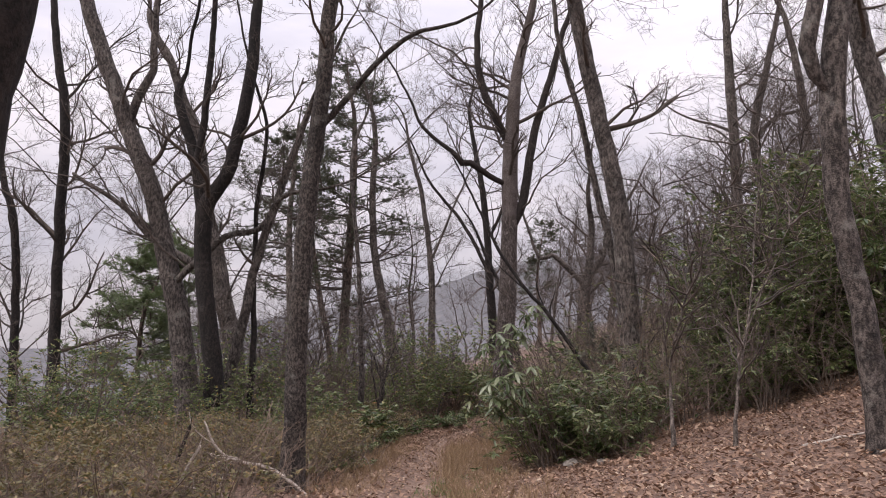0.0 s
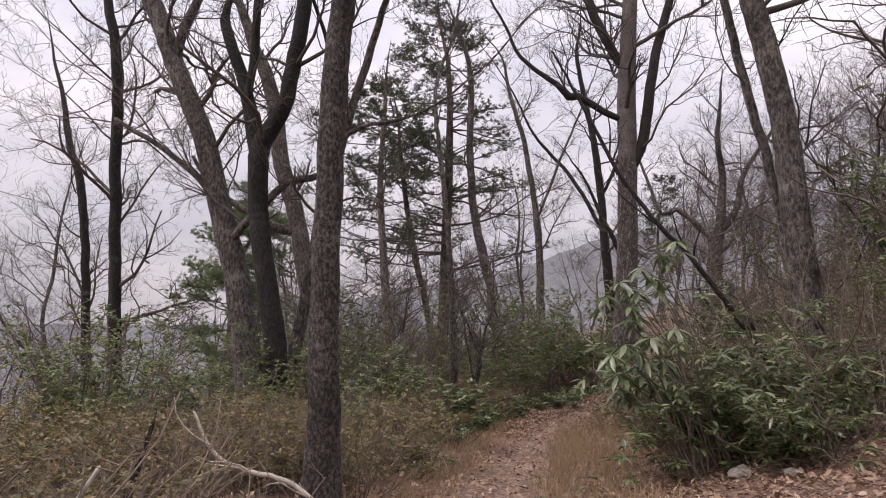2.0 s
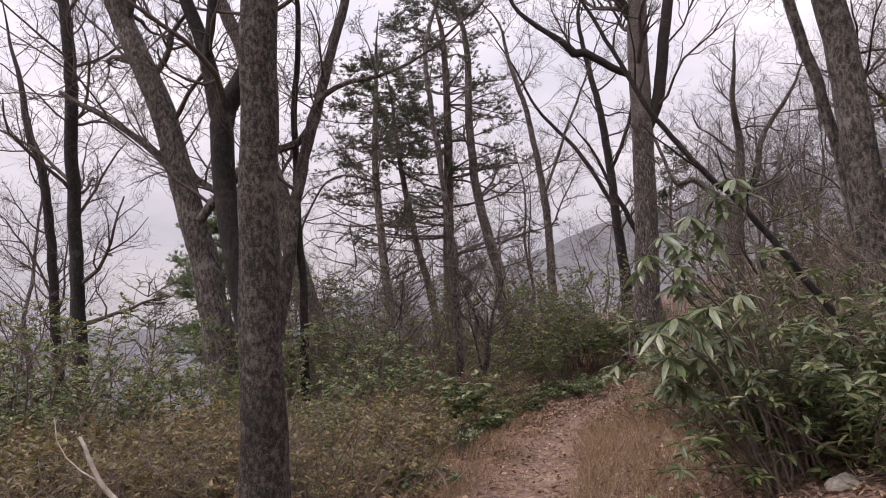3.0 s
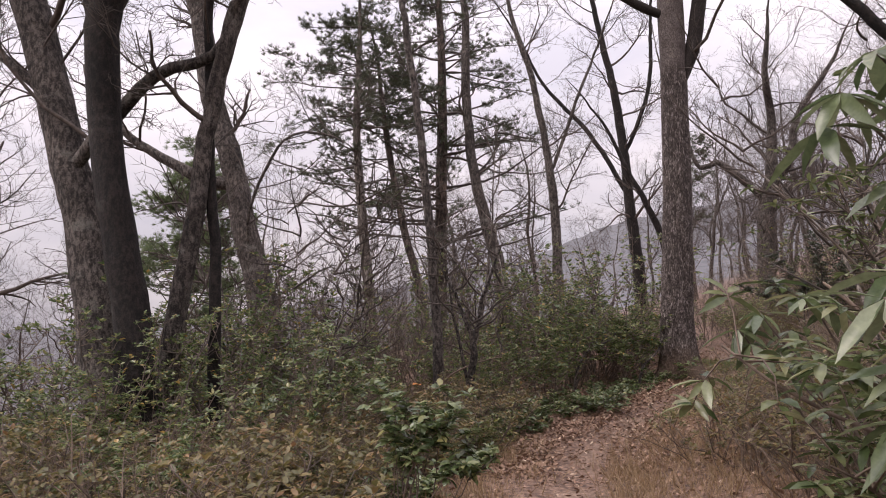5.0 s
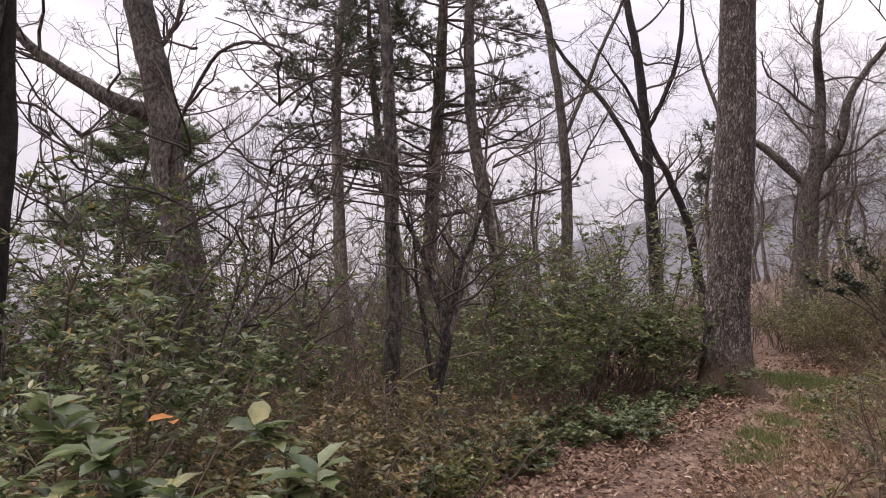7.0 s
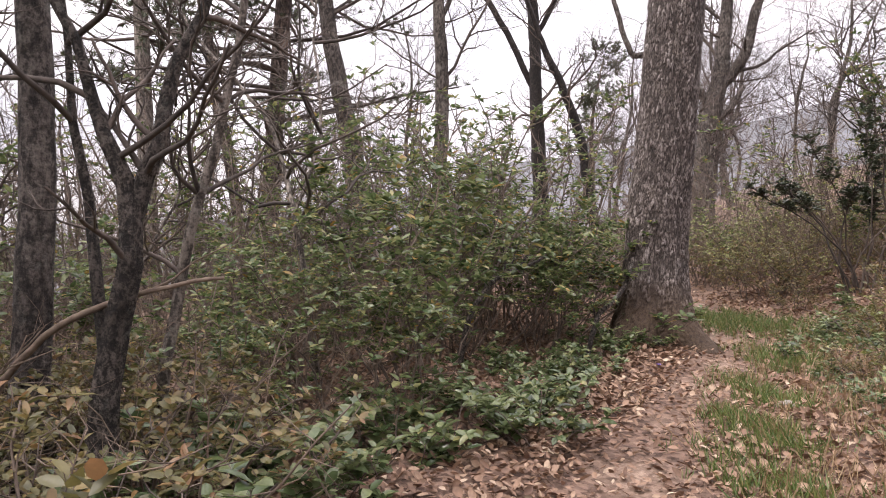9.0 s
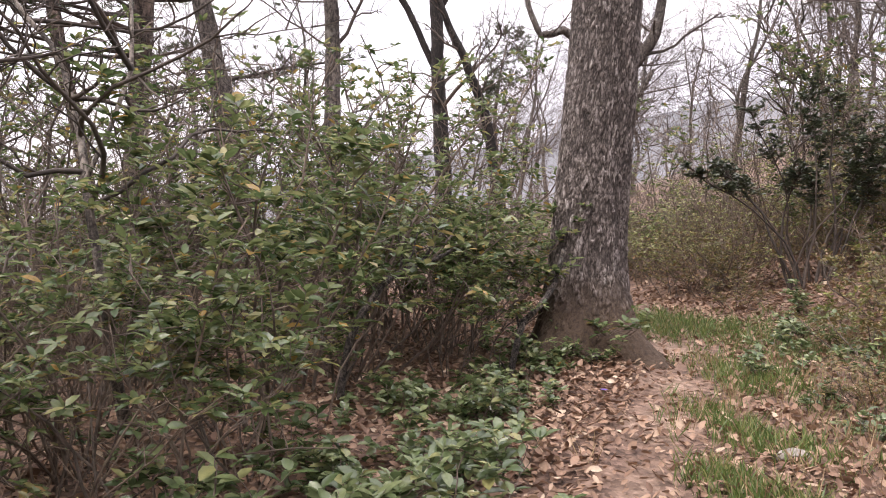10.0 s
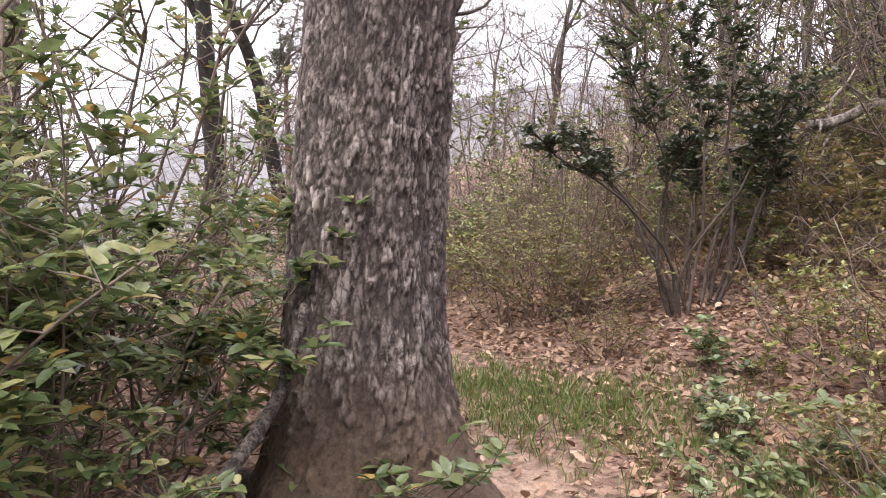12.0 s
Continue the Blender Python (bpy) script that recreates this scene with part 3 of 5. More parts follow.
def shrub(name, label, category, seed, height, spread, stems, tips_each, leaf, wood, leaf_count=(6, 9), length=0.075, width=0.03, lift=0.3, droop=0.15, thick=0.014, bare=0.0, group="", upright=0.9, leaf_low=0.25):
    """A many-stemmed shrub: crooked stems, side twigs, and whorls of leaves at the twig ends."""
    rng = np.random.default_rng(seed)
    root = thing(name, (0, 0, 0), label, category, group)
    wg, ends = Geo(), []
    for _ in range(stems):
        a, s = rng.uniform(0, 2 * math.pi), rng.uniform(0, 1) ** 0.6
        foot = np.array((math.cos(a) * spread * 0.3 * s, math.sin(a) * spread * 0.3 * s, -0.06))
        h = height * rng.uniform(0.6, 1.05)
        way = (math.cos(a) * spread * s * 0.9, math.sin(a) * spread * s * 0.9, h * upright)
        pts, rad = wander(rng, foot, way, h * 1.12, thick * rng.uniform(0.6, 1.2), 7, 0.2, 0.03)
        wg.tube(pts, rad, 5)
        for _ in range(tips_each):
            u = rng.uniform(leaf_low, 1.0)
            k = min(int(u * 7), 6)
            at = pts[k] + (pts[k + 1] - pts[k]) * (u * 7 - k)
            b = rng.uniform(0, 2 * math.pi)
            tp, tr = wander(rng, at, (math.cos(b), math.sin(b), rng.uniform(0.1, 0.9)), rng.uniform(0.2, 0.45) * spread * 0.7, thick * 0.4, 3, 0.25, 0.06)
            wg.tube(tp, tr, 3)
            if rng.random() > bare:
                ends.append((tp[-1], tp[-1] - tp[-2]))
                if rng.random() < 0.5:
                    ends.append((tp[2], tp[2] - tp[1]))
            else:
                t2, r2 = wander(rng, tp[1], tp[2] - tp[1] + rng.normal(0, 0.05, 3), 0.2 * spread, thick * 0.25, 2, 0.3, 0.08)
                wg.tube(t2, r2, 3)
    tagged(part("branchwork", wg, wood, root, "crooked brown stems"), kind="stuff")
    if leaf is not None and ends:
        P, W, U = [], [], []
        for e, d in ends:
            d = d / (np.linalg.norm(d) + 1e-9)
            k = rng.integers(*leaf_count)
            a0 = rng.uniform(0, 6.3)
            for i in range(k):
                a = a0 + i * 2.4 + rng.normal(0, 0.2)
                o = np.array((math.cos(a), math.sin(a), rng.normal(lift, 0.3)))
                P.append(e - d * rng.uniform(0, 0.05))
                W.append(o + d * 0.35)
                U.append(np.array((0, 0, 1.0)) + rng.normal(0, 0.3, 3))
        lg = Geo()
        n = len(P)
        lg.leaves(P, W, U, length * rng.uniform(0.65, 1.15, n), width * rng.uniform(0.75, 1.15, n), droop)
        tagged(part("foliage", lg, leaf, root, "whorls of leaves"), kind="stuff")
    return root


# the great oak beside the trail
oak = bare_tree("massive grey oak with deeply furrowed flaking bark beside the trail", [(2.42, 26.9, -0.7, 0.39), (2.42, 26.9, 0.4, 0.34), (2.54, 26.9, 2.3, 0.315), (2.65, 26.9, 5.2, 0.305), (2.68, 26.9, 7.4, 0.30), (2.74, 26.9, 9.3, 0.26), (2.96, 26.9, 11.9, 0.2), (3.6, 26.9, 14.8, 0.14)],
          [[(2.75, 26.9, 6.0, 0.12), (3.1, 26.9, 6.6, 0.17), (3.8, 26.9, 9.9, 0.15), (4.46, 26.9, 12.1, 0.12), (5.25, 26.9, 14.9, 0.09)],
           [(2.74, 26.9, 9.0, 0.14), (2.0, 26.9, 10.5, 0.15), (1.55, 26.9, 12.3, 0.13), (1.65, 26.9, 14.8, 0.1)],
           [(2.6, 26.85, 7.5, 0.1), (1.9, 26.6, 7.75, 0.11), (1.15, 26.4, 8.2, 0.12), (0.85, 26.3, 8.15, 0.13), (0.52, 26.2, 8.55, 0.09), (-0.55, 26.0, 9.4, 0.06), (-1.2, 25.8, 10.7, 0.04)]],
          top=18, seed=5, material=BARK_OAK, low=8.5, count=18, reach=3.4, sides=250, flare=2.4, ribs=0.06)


def root_foot(tree, radius, height, spread, seed):
    """Brown, moss-covered root flare: buttresses that run down the trunk and out into the soil."""
    rng = np.random.default_rng(seed)
    for k in range(6):
        a = k * 2 * math.pi / 6 + rng.normal(0, 0.2) - 0.6
        h, far = height * rng.uniform(0.55, 1.15), spread * rng.uniform(0.75, 1.2)
        x, y = math.cos(a), math.sin(a)
        bend = rng.normal(0, 0.12)
        line = [(x * radius * 0.7, y * radius * 0.7, h + 0.12, 0.03), (x * radius * 0.9, y * radius * 0.9, h, 0.08), (x * radius * 1.06, y * radius * 1.06, h * 0.6, 0.085),
                (x * radius * 1.32 - y * bend * 0.5, y * radius * 1.32 + x * bend * 0.5, h * 0.25, 0.085), (x * (radius + far) - y * bend, y * (radius + far) + x * bend, -0.03, 0.055), (x * (radius + far + 0.22) - y * bend * 2, y * (radius + far + 0.22) + x * bend * 2, -0.14, 0.03)]
        pts, rad = curve([(px, py, pz + 0.25, pr) for px, py, pz, pr in line], 0.03, 0.004, rng)
        g = Geo()
        g.tube(pts, rad, 18)
        v = g.v[0]
        v += np.array([noise.noise_vector(Vector(q) * 11) * 0.009 + noise.noise_vector(Vector(q) * 32) * 0.004 for q in v])
        part("root", g, BARK_ROOT, tree, "brown mossy root")


root_foot(oak, 0.52, 0.04, 0.2, 77)

# forked tree and its neighbours on the downhill side
bare_tree("dark wet-barked tree forking into three stems", [(-5.26, 18.2, -1.2, 0.26), (-5.33, 18.2, 0.8, 0.225), (-5.68, 18.2, 2.9, 0.21), (-5.83, 18.2, 4.7, 0.225), (-5.6, 18.2, 5.3, 0.19), (-5.22, 18.2, 6.0, 0.17), (-4.88, 18.2, 8.1, 0.15), (-4.75, 18.2, 10.4, 0.12)],
          [[(-5.8, 18.2, 4.5, 0.15), (-6.0, 18.2, 5.35, 0.16), (-6.22, 18.2, 6.3, 0.135), (-6.7, 18.2, 7.8, 0.11), (-6.5, 18.2, 8.4, 0.05)],
           [(-6.1, 18.15, 5.8, 0.08), (-5.95, 18.15, 7.15, 0.09), (-5.88, 18.15, 9.1, 0.075), (-5.87, 18.15, 10.9, 0.06)]],
          top=16, seed=11, material=BARK_DARK, low=5.5, count=10, reach=2.2)
bare_tree("thick grey tree leaning over the slope", [(-5.95, 18.9, -1.2, 0.36), (-6.25, 18.9, 0.66, 0.29), (-6.85, 18.9, 3.3, 0.265), (-7.38, 18.9, 5.15, 0.25), (-7.55, 18.9, 5.7, 0.24), (-8.37, 18.9, 7.5, 0.21), (-9.58, 18.9, 10.65, 0.18)],
          [[(-8.2, 18.9, 7.1, 0.1), (-7.95, 18.9, 8.05, 0.12), (-7.65, 18.9, 8.7, 0.1), (-7.6, 18.9, 10.7, 0.08)],
           [(-6.75, 18.85, 2.9, 0.09), (-6.11, 18.8, 3.62, 0.095), (-5.43, 18.8, 4.21, 0.085), (-4.52, 18.8, 4.41, 0.075), (-4.1, 18.8, 5.2, 0.06)],
           [(-6.9, 18.9, 3.9, 0.07), (-7.9, 18.7, 4.85, 0.065), (-9.3, 18.5, 5.75, 0.045)]],
          top=16, seed=12, material=BARK_GREY, low=5.0, count=12, reach=2.6)
bare_tree("slim leaning grey tree beside the forked one", [(-5.45, 18.7, -1.1, 0.15), (-5.2, 18.7, 0.4, 0.135), (-4.95, 18.7, 1.75, 0.125), (-4.7, 18.7, 3.3, 0.115), (-4.3, 18.7, 4.7, 0.1), (-3.5, 18.7, 7.2, 0.08)],
          [[(-4.6, 18.7, 3.6, 0.06), (-4.15, 18.6, 5.0, 0.06), (-3.4, 18.5, 5.4, 0.045), (-2.5, 18.4, 5.55, 0.03)]], top=11, seed=13, low=3.6, count=9, reach=1.8)
bare_tree("slim dark upright tree on the slope", [(-4.58, 18.9, -1.1, 0.085), (-4.62, 18.9, 2.1, 0.072), (-4.67, 18.9, 3.7, 0.068), (-4.66, 18.9, 5.3, 0.06)], top=12, seed=14, material=BARK_DARK, low=4.0, count=8, reach=1.6)
bare_tree("stout furrowed tree with a broken bulging limb", [(-6.85, 26.5, -1.5, 0.42), (-7.1, 26.5, 0.9, 0.34), (-7.45, 26.5, 2.4, 0.32), (-8.02, 26.5, 4.7, 0.29), (-8.53, 26.5, 6.4, 0.27), (-8.9, 26.5, 8.9, 0.23)],
          [[(-7.95, 26.45, 4.15, 0.14), (-8.55, 26.3, 4.3, 0.16), (-9.2, 26.2, 4.65, 0.13), (-10.5, 26.0, 5.6, 0.09), (-11.2, 25.8, 6.6, 0.06)],
           [(-7.4, 26.2, 2.6, 0.04), (-7.1, 25.8, 3.7, 0.036), (-6.2, 25.5, 4.9, 0.03), (-5.2, 25.3, 4.95, 0.028), (-4.7, 25.2, 4.7, 0.02)]],
          top=17, seed=15, material=BARK_GREY, low=6.0, count=12, reach=2.6)
bare_tree("thin dark tree at the valley edge", [(-10.5, 21.0, -2.0, 0.2), (-10.67, 21.0, 0.4, 0.17), (-10.88, 21.0, 4.0, 0.15), (-10.98, 21.0, 8.0, 0.13), (-11.4, 21.0, 10.2, 0.11), (-11.57, 21.0, 11.7, 0.1)], top=16, seed=16, material=BARK_DARK, low=3.0, count=24, reach=2.6)
bare_tree("slim spotted tree beside the trail", [(-1.95, 10.6, -0.6, 0.16), (-1.95, 10.6, 1.5, 0.135), (-1.87, 10.6, 3.66, 0.13), (-1.72, 10.6, 5.3, 0.12), (-1.64, 10.6, 6.6, 0.11)],
          [[(-1.75, 10.6, 4.6, 0.05), (-1.3, 10.5, 5.1, 0.05), (-0.5, 10.3, 5.9, 0.035), (0.6, 10.1, 6.2, 0.02)]], top=13, seed=17, material=BARK_PLATES, low=5.0, count=8, reach=1.8, sides=24)
bare_tree("dark leaning tree close beside the trail", [(-1.95, 2.75, 0.0, 0.16), (-1.8, 2.78, 2.0, 0.11), (-1.76, 2.8, 2.45, 0.11), (-1.7, 2.8, 2.9, 0.11), (-1.6, 2.8, 3.6, 0.11)], top=9, seed=18, material=BARK_DARK, low=5.0, count=5, reach=1.5, sides=24)
bare_tree("slim leafless tree above the valley", [(-13.3, 24.0, -2.5, 0.16), (-13.44, 24.0, 0.5, 0.14), (-13.87, 24.0, 5.2, 0.12), (-14.27, 24.0, 6.6, 0.1)], top=12, seed=19, material=BARK_DARK, low=2.0, count=16, reach=2.4)

# trees ahead
bare_tree("slim pale trunk among the brush", [(-2.14, 21.8, -1.2, 0.09), (-2.18, 21.8, 0.8, 0.08), (-2.25, 21.8, 2.05, 0.075), (-2.36, 21.8, 3.8, 0.068), (-2.55, 21.8, 5.75, 0.06)], top=13, seed=21, material=BARK_GREY, low=4.5, count=7, reach=1.6)
bare_tree("leaning slender tree with a pale trunk", [(-1.9, 35.7, -0.8, 0.26), (-2.24, 35.7, 2.1, 0.23), (-3.0, 35.7, 5.8, 0.19), (-3.2, 35.7, 8.7, 0.16), (-3.16, 35.7, 12.3, 0.12)], top=17, seed=22, low=5.5, count=12, reach=2.4)
bare_tree("slender tree with upswept forks", [(-0.18, 35.5, -0.6, 0.2), (-0.18, 35.5, 1.8, 0.17), (-0.26, 35.5, 5.2, 0.15), (-0.76, 35.5, 8.9, 0.11), (-1.47, 35.5, 11.2, 0.08)],
          [[(-0.3, 35.5, 5.6, 0.06), (0.5, 35.5, 7.6, 0.06), (1.5, 35.5, 10.0, 0.04)]], top=15, seed=23, low=4.5, count=14, reach=2.6)
bare_tree("tall dark tree on the rise", [(3.6, 46.0, -0.2, 0.34), (3.54, 46.0, 2.1, 0.29), (3.22, 46.0, 7.0, 0.24), (2.78, 46.0, 11.5, 0.18), (2.05, 46.0, 16.2, 0.12)],
          [[(3.3, 46.0, 6.2, 0.12), (1.6, 46.0, 9.4, 0.11), (-0.5, 46.0, 12.0, 0.08)], [(3.1, 46.0, 8.2, 0.1), (4.4, 46.0, 11.6, 0.1), (4.7, 46.0, 15.6, 0.07)]], top=20, seed=24, material=BARK_DARK, low=5, count=14, reach=3.0)
bare_tree("leaning dark sapling behind the rise", [(4.5, 40.0, 0.2, 0.17), (4.21, 40.0, 1.8, 0.15), (3.69, 40.0, 4.1, 0.13), (2.7, 40.0, 6.2, 0.1)], top=11, seed=25, material=BARK_DARK, low=2.5, count=10, reach=2.2)
bare_tree("gnarled crooked oak with spreading limbs", [(8.2, 42.0, 1.0, 0.42), (8.29, 42.0, 2.0, 0.36), (8.45, 42.0, 4.9, 0.33), (8.75, 42.0, 6.2, 0.26), (8.9, 42.0, 8.6, 0.19)],
          [[(8.43, 42.0, 5.4, 0.15), (9.1, 42.0, 6.2, 0.19), (9.6, 42.0, 6.9, 0.17), (10.0, 42.0, 8.6, 0.13), (11.2, 42.0, 10.4, 0.09)],
           [(8.4, 42.0, 5.2, 0.14), (7.6, 42.0, 6.0, 0.17), (6.6, 42.0, 6.9, 0.13), (5.9, 42.0, 6.7, 0.1), (5.2, 42.0, 8.4, 0.08)],
           [(8.4, 42.0, 4.5, 0.1), (9.0, 42.0, 5.0, 0.12), (9.5, 42.0, 5.8, 0.07)]], top=14, seed=26, low=5.5, count=10, reach=2.7)

# crooked stems close to the trail
bare_tree("crooked brown laurel trunk with twisted stems", [(-1.6, 21.4, -1.0, 0.07), (-1.57, 21.4, -0.39, 0.06), (-1.49, 21.4, 0.2, 0.055), (-1.51, 21.4, 0.53, 0.045), (-1.6, 21.4, 0.75, 0.032), (-1.75, 21.4, 1.15, 0.024)],
          [[(-1.5, 21.4, 0.33, 0.036), (-1.4, 21.42, 0.6, 0.04), (-1.37, 21.4, 0.9, 0.034), (-1.22, 21.4, 1.35, 0.026)], [(-1.58, 21.42, -0.45, 0.028), (-1.68, 21.5, 0.1, 0.028), (-1.8, 21.5, 0.8, 0.02)]],
          top=2.4, seed=51, material=BARK_PLATES, low=0.8, count=9, reach=0.9, fan=(3, 2), depth=2, sides=8, group="crooked laurels")
bare_tree("pale leaning stem in the laurels", [(-1.8, 22.5, -1.0, 0.04), (-1.72, 22.5, -0.4, 0.034), (-1.52, 22.5, 0.55, 0.03), (-1.32, 22.5, 1.4, 0.024)], top=4.2, seed=52, material=BARK_PALE, low=1.0, count=12, reach=0.9, fan=(4, 3), depth=2, sides=8, group="saplings")

# trees on the uphill side
bare_tree("straight grey trunk on the bank behind twiggy brush", [(4.5, 16.5, 0.3, 0.27), (4.3, 16.5, 2.95, 0.215), (4.14, 16.5, 4.6, 0.205), (3.66, 16.5, 7.2, 0.195), (3.2, 16.5, 9.7, 0.17)],
          [[(4.5, 16.9, 0.8, 0.09), (4.05, 16.9, 3.4, 0.085), (3.5, 16.9, 6.2, 0.075), (2.9, 16.9, 8.6, 0.06)]], top=17, seed=31, low=6, count=14, reach=2.6, sides=24)
bare_tree("mottled crooked tree on the leaf-strewn bank", [(4.72, 7.8, 0.1, 0.16), (4.55, 7.8, 1.6, 0.125), (4.36, 7.8, 2.8, 0.12), (4.36, 7.8, 4.0, 0.13), (4.52, 7.8, 5.3, 0.12)],
          [[(4.3, 7.8, 4.3, 0.06), (4.1, 7.75, 4.75, 0.09), (4.3, 7.7, 5.7, 0.08), (4.5, 7.7, 7.2, 0.06)]], top=12, seed=32, material=BARK_GREY, low=5.5, count=7, reach=1.8, sides=24)
bare_tree("tall grey tree high on the bank", [(13.6, 33.0, 3.0, 0.3), (13.7, 33.0, 9.0, 0.25), (13.73, 33.0, 12.5, 0.22), (13.56, 33.0, 18.0, 0.15)], top=22, seed=33, low=6, count=16, reach=3.0)
bare_tree("crooked forking tree high on the bank", [(15.2, 34.0, 3.0, 0.28), (15.2, 34.0, 9.2, 0.23), (14.9, 34.0, 11.7, 0.2), (15.9, 34.0, 15.7, 0.14), (16.5, 34.0, 18.6, 0.1)],
          [[(14.95, 34.0, 11.4, 0.1), (16.2, 34.0, 12.6, 0.1), (17.6, 34.0, 13.0, 0.06)]], top=21, seed=34, low=6, count=16, reach=3.0)
bare_tree("slim leaning tree on the bank", [(16.4, 31.0, 3.0, 0.24), (16.1, 31.0, 7.4, 0.2), (15.87, 31.0, 11.9, 0.17), (15.33, 31.0, 15.7, 0.12)], top=20, seed=35, low=5, count=16, reach=2.8)
bare_tree("thick grey tree leaning on the bank", [(10.4, 15.0, 1.5, 0.27), (9.46, 15.0, 6.3, 0.23), (9.1, 15.0, 7.9, 0.22), (8.93, 15.0, 9.0, 0.2)], top=16, seed=36, low=6, count=14, reach=2.6)

# pines ahead
pine("tall dark pine with tiered needle tufts", [(-4.9, 38.0, -1, 0.3), (-4.8, 38.0, 1.6, 0.26), (-4.6, 38.0, 6.5, 0.22), (-4.5, 38.0, 9.6, 0.18), (-4.5, 38.0, 13.4, 0.12)], 17.2, 41, 4.0, 5.4, 105)
pine("slender pine with a curved trunk", [(-6.6, 34.5, -1, 0.22), (-6.66, 34.5, 1.2, 0.2), (-6.82, 34.5, 3.2, 0.18), (-7.04, 34.5, 7.0, 0.14), (-6.86, 34.5, 10.5, 0.09)], 13.5, 42, 4.8, 5.0, 60, BARK_PALE)
pine("thin leaning pine with dead lower branches", [(-4.9, 36.0, -1, 0.17), (-5.16, 36.0, 1.6, 0.15), (-5.72, 36.0, 4.1, 0.14), (-6.18, 36.0, 6.7, 0.12), (-6.45, 36.0, 8.8, 0.09)], 12.5, 43, 4.5, 3.8, 40)
pine("young bright green pine on the slope", [(-13.4, 34.0, -4, 0.15), (-13.5, 34.0, 2.0, 0.1)], 6.9, 44, 0.8, 4.0, 95, needles=NEEDLES_YOUNG, dense=1.9, young=True)
pine("small dark pine behind the rise", [(8.4, 60.0, 0, 0.2), (8.3, 60.0, 5.0, 0.15)], 12.0, 45, 4.0, 3.2, 46)


# ---- undergrowth ----
def stand(make, places, seed, group=""):
    """Copies of the given shrubs at places (x, y) or (x, y, scale), each turned by chance and set on the ground."""
    rng = np.random.default_rng(seed)
    for i, place in enumerate(places):
        x, y = place[0], place[1]
        size = place[2] if len(place) > 2 else rng.uniform(0.85, 1.2)
        source = make[i % len(make)]
        m = pose(x, y, float(ground_z(x, y)), rng.normal(0, 4), rng.normal(0, 4), rng.uniform(0, 360))
        if source.name not in PLACED:
            PLACED.add(source.name)
            source.matrix_basis = m @ Matrix.Scale(size, 4)
        else:
            copy_thing(source, m @ Matrix.Scale(size / source.scale[0], 4))


PLACED = set()


def clear_of(spots, x, y, rx, ry):
    """Leave out the spots that would stand in a given plant."""
    return [q for q in spots if abs(q[0] - x) > rx or abs(q[1] - y) > ry]


def scattered(seed, n, x0, x1, y0, y1, clear=1.25, gap=0.0):
    """Random places in a rectangle of the plan, off the trail."""
    rng = np.random.default_rng(seed)
    out = []
    for _ in range(n * 12):
        x, y = rng.uniform(x0, x1), rng.uniform(y0, y1)
        if abs(x - trail_x(y)) < clear or math.hypot(x + 1.2, y - 15.0) < 0.9 or math.hypot(x + 2.4, y - 9.4) < 1.1:
            continue
        if gap and any((x - a) ** 2 + (y - b) ** 2 < gap * gap for a, b in out):
            continue
        out.append((float(x), float(y)))
        if len(out) >= n:
            break
    return out


laurels = [shrub("laurel_bush", "evergreen laurel bush with crooked brown stems and glossy leaves", "shrub", 100 + i, 1.6, 1.0, 11, 14, LEAF_LAUREL, TWIG_GREY, (5, 9), 0.084, 0.038, lift=0.15, group="laurel bushes", thick=0.01, leaf_low=0.55) for i in range(5)]
tall_laurels = [shrub("tall_laurel", "tall open laurel with thin leafy tops", "shrub", 110 + i, 3.0, 1.3, 9, 18, LEAF_LAUREL, TWIG_GREY, (6, 9), 0.095, 0.04, group="tall laurels", thick=0.022, leaf_low=0.45) for i in range(3)]
olives = [shrub("low_shrub", "low sparse shrub with olive and yellowing leaves", "shrub", 120 + i, 0.9, 0.8, 12, 13, LEAF_OLIVE, TWIG_GREY, (4, 7), 0.055, 0.026, group="low shrubs", thick=0.008) for i in range(5)]
seedlings = [shrub("laurel_seedling", "low laurel seedling with broad green leaves", "plant", 130 + i, 0.42, 0.5, 7, 5, LEAF_SEEDLING, TWIG_GREY, (4, 7), 0.082, 0.042, lift=0.15, group="laurel seedlings", thick=0.006) for i in range(4)]
rhodos = [shrub("rhododendron", "spreading green rhododendron with long drooping leaves", "shrub", 140 + i, 1.45, 1.7, 15, 10, LEAF_RHODO, TWIG_BRUSH, (6, 10), 0.16, 0.046, lift=-0.05, droop=0.25, thick=0.016, group="rhododendrons", upright=0.7, leaf_low=0.3) for i in range(3)]
tall_rhodos = [shrub("tall_rhododendron", "tall dark rhododendron thicket with hanging leaves", "shrub", 150 + i, 3.9, 1.9, 15, 20, LEAF_RHODO, TWIG_GREY, (6, 10), 0.18, 0.052, lift=-0.1, droop=0.3, thick=0.03, group="tall rhododendrons", leaf_low=0.15) for i in range(2)]
brush = [shrub("bare_shrub", "leafless twiggy brown shrub", "shrub", 160 + i, 1.15, 0.9, 13, 9, LEAF_OLIVE, TWIG_BRUSH, (2, 4), 0.05, 0.022, bare=0.85, thick=0.007, group="bare shrubs") for i in range(5)]
tall_brush = [shrub("tall_bare_shrub", "tall tangled leafless shrub with grey-brown stems", "shrub", 170 + i, 2.6, 1.2, 12, 14, LEAF_OLIVE, TWIG_GREY, (2, 4), 0.06, 0.025, bare=0.92, thick=0.012, group="tall bare shrubs") for i in range(4)]

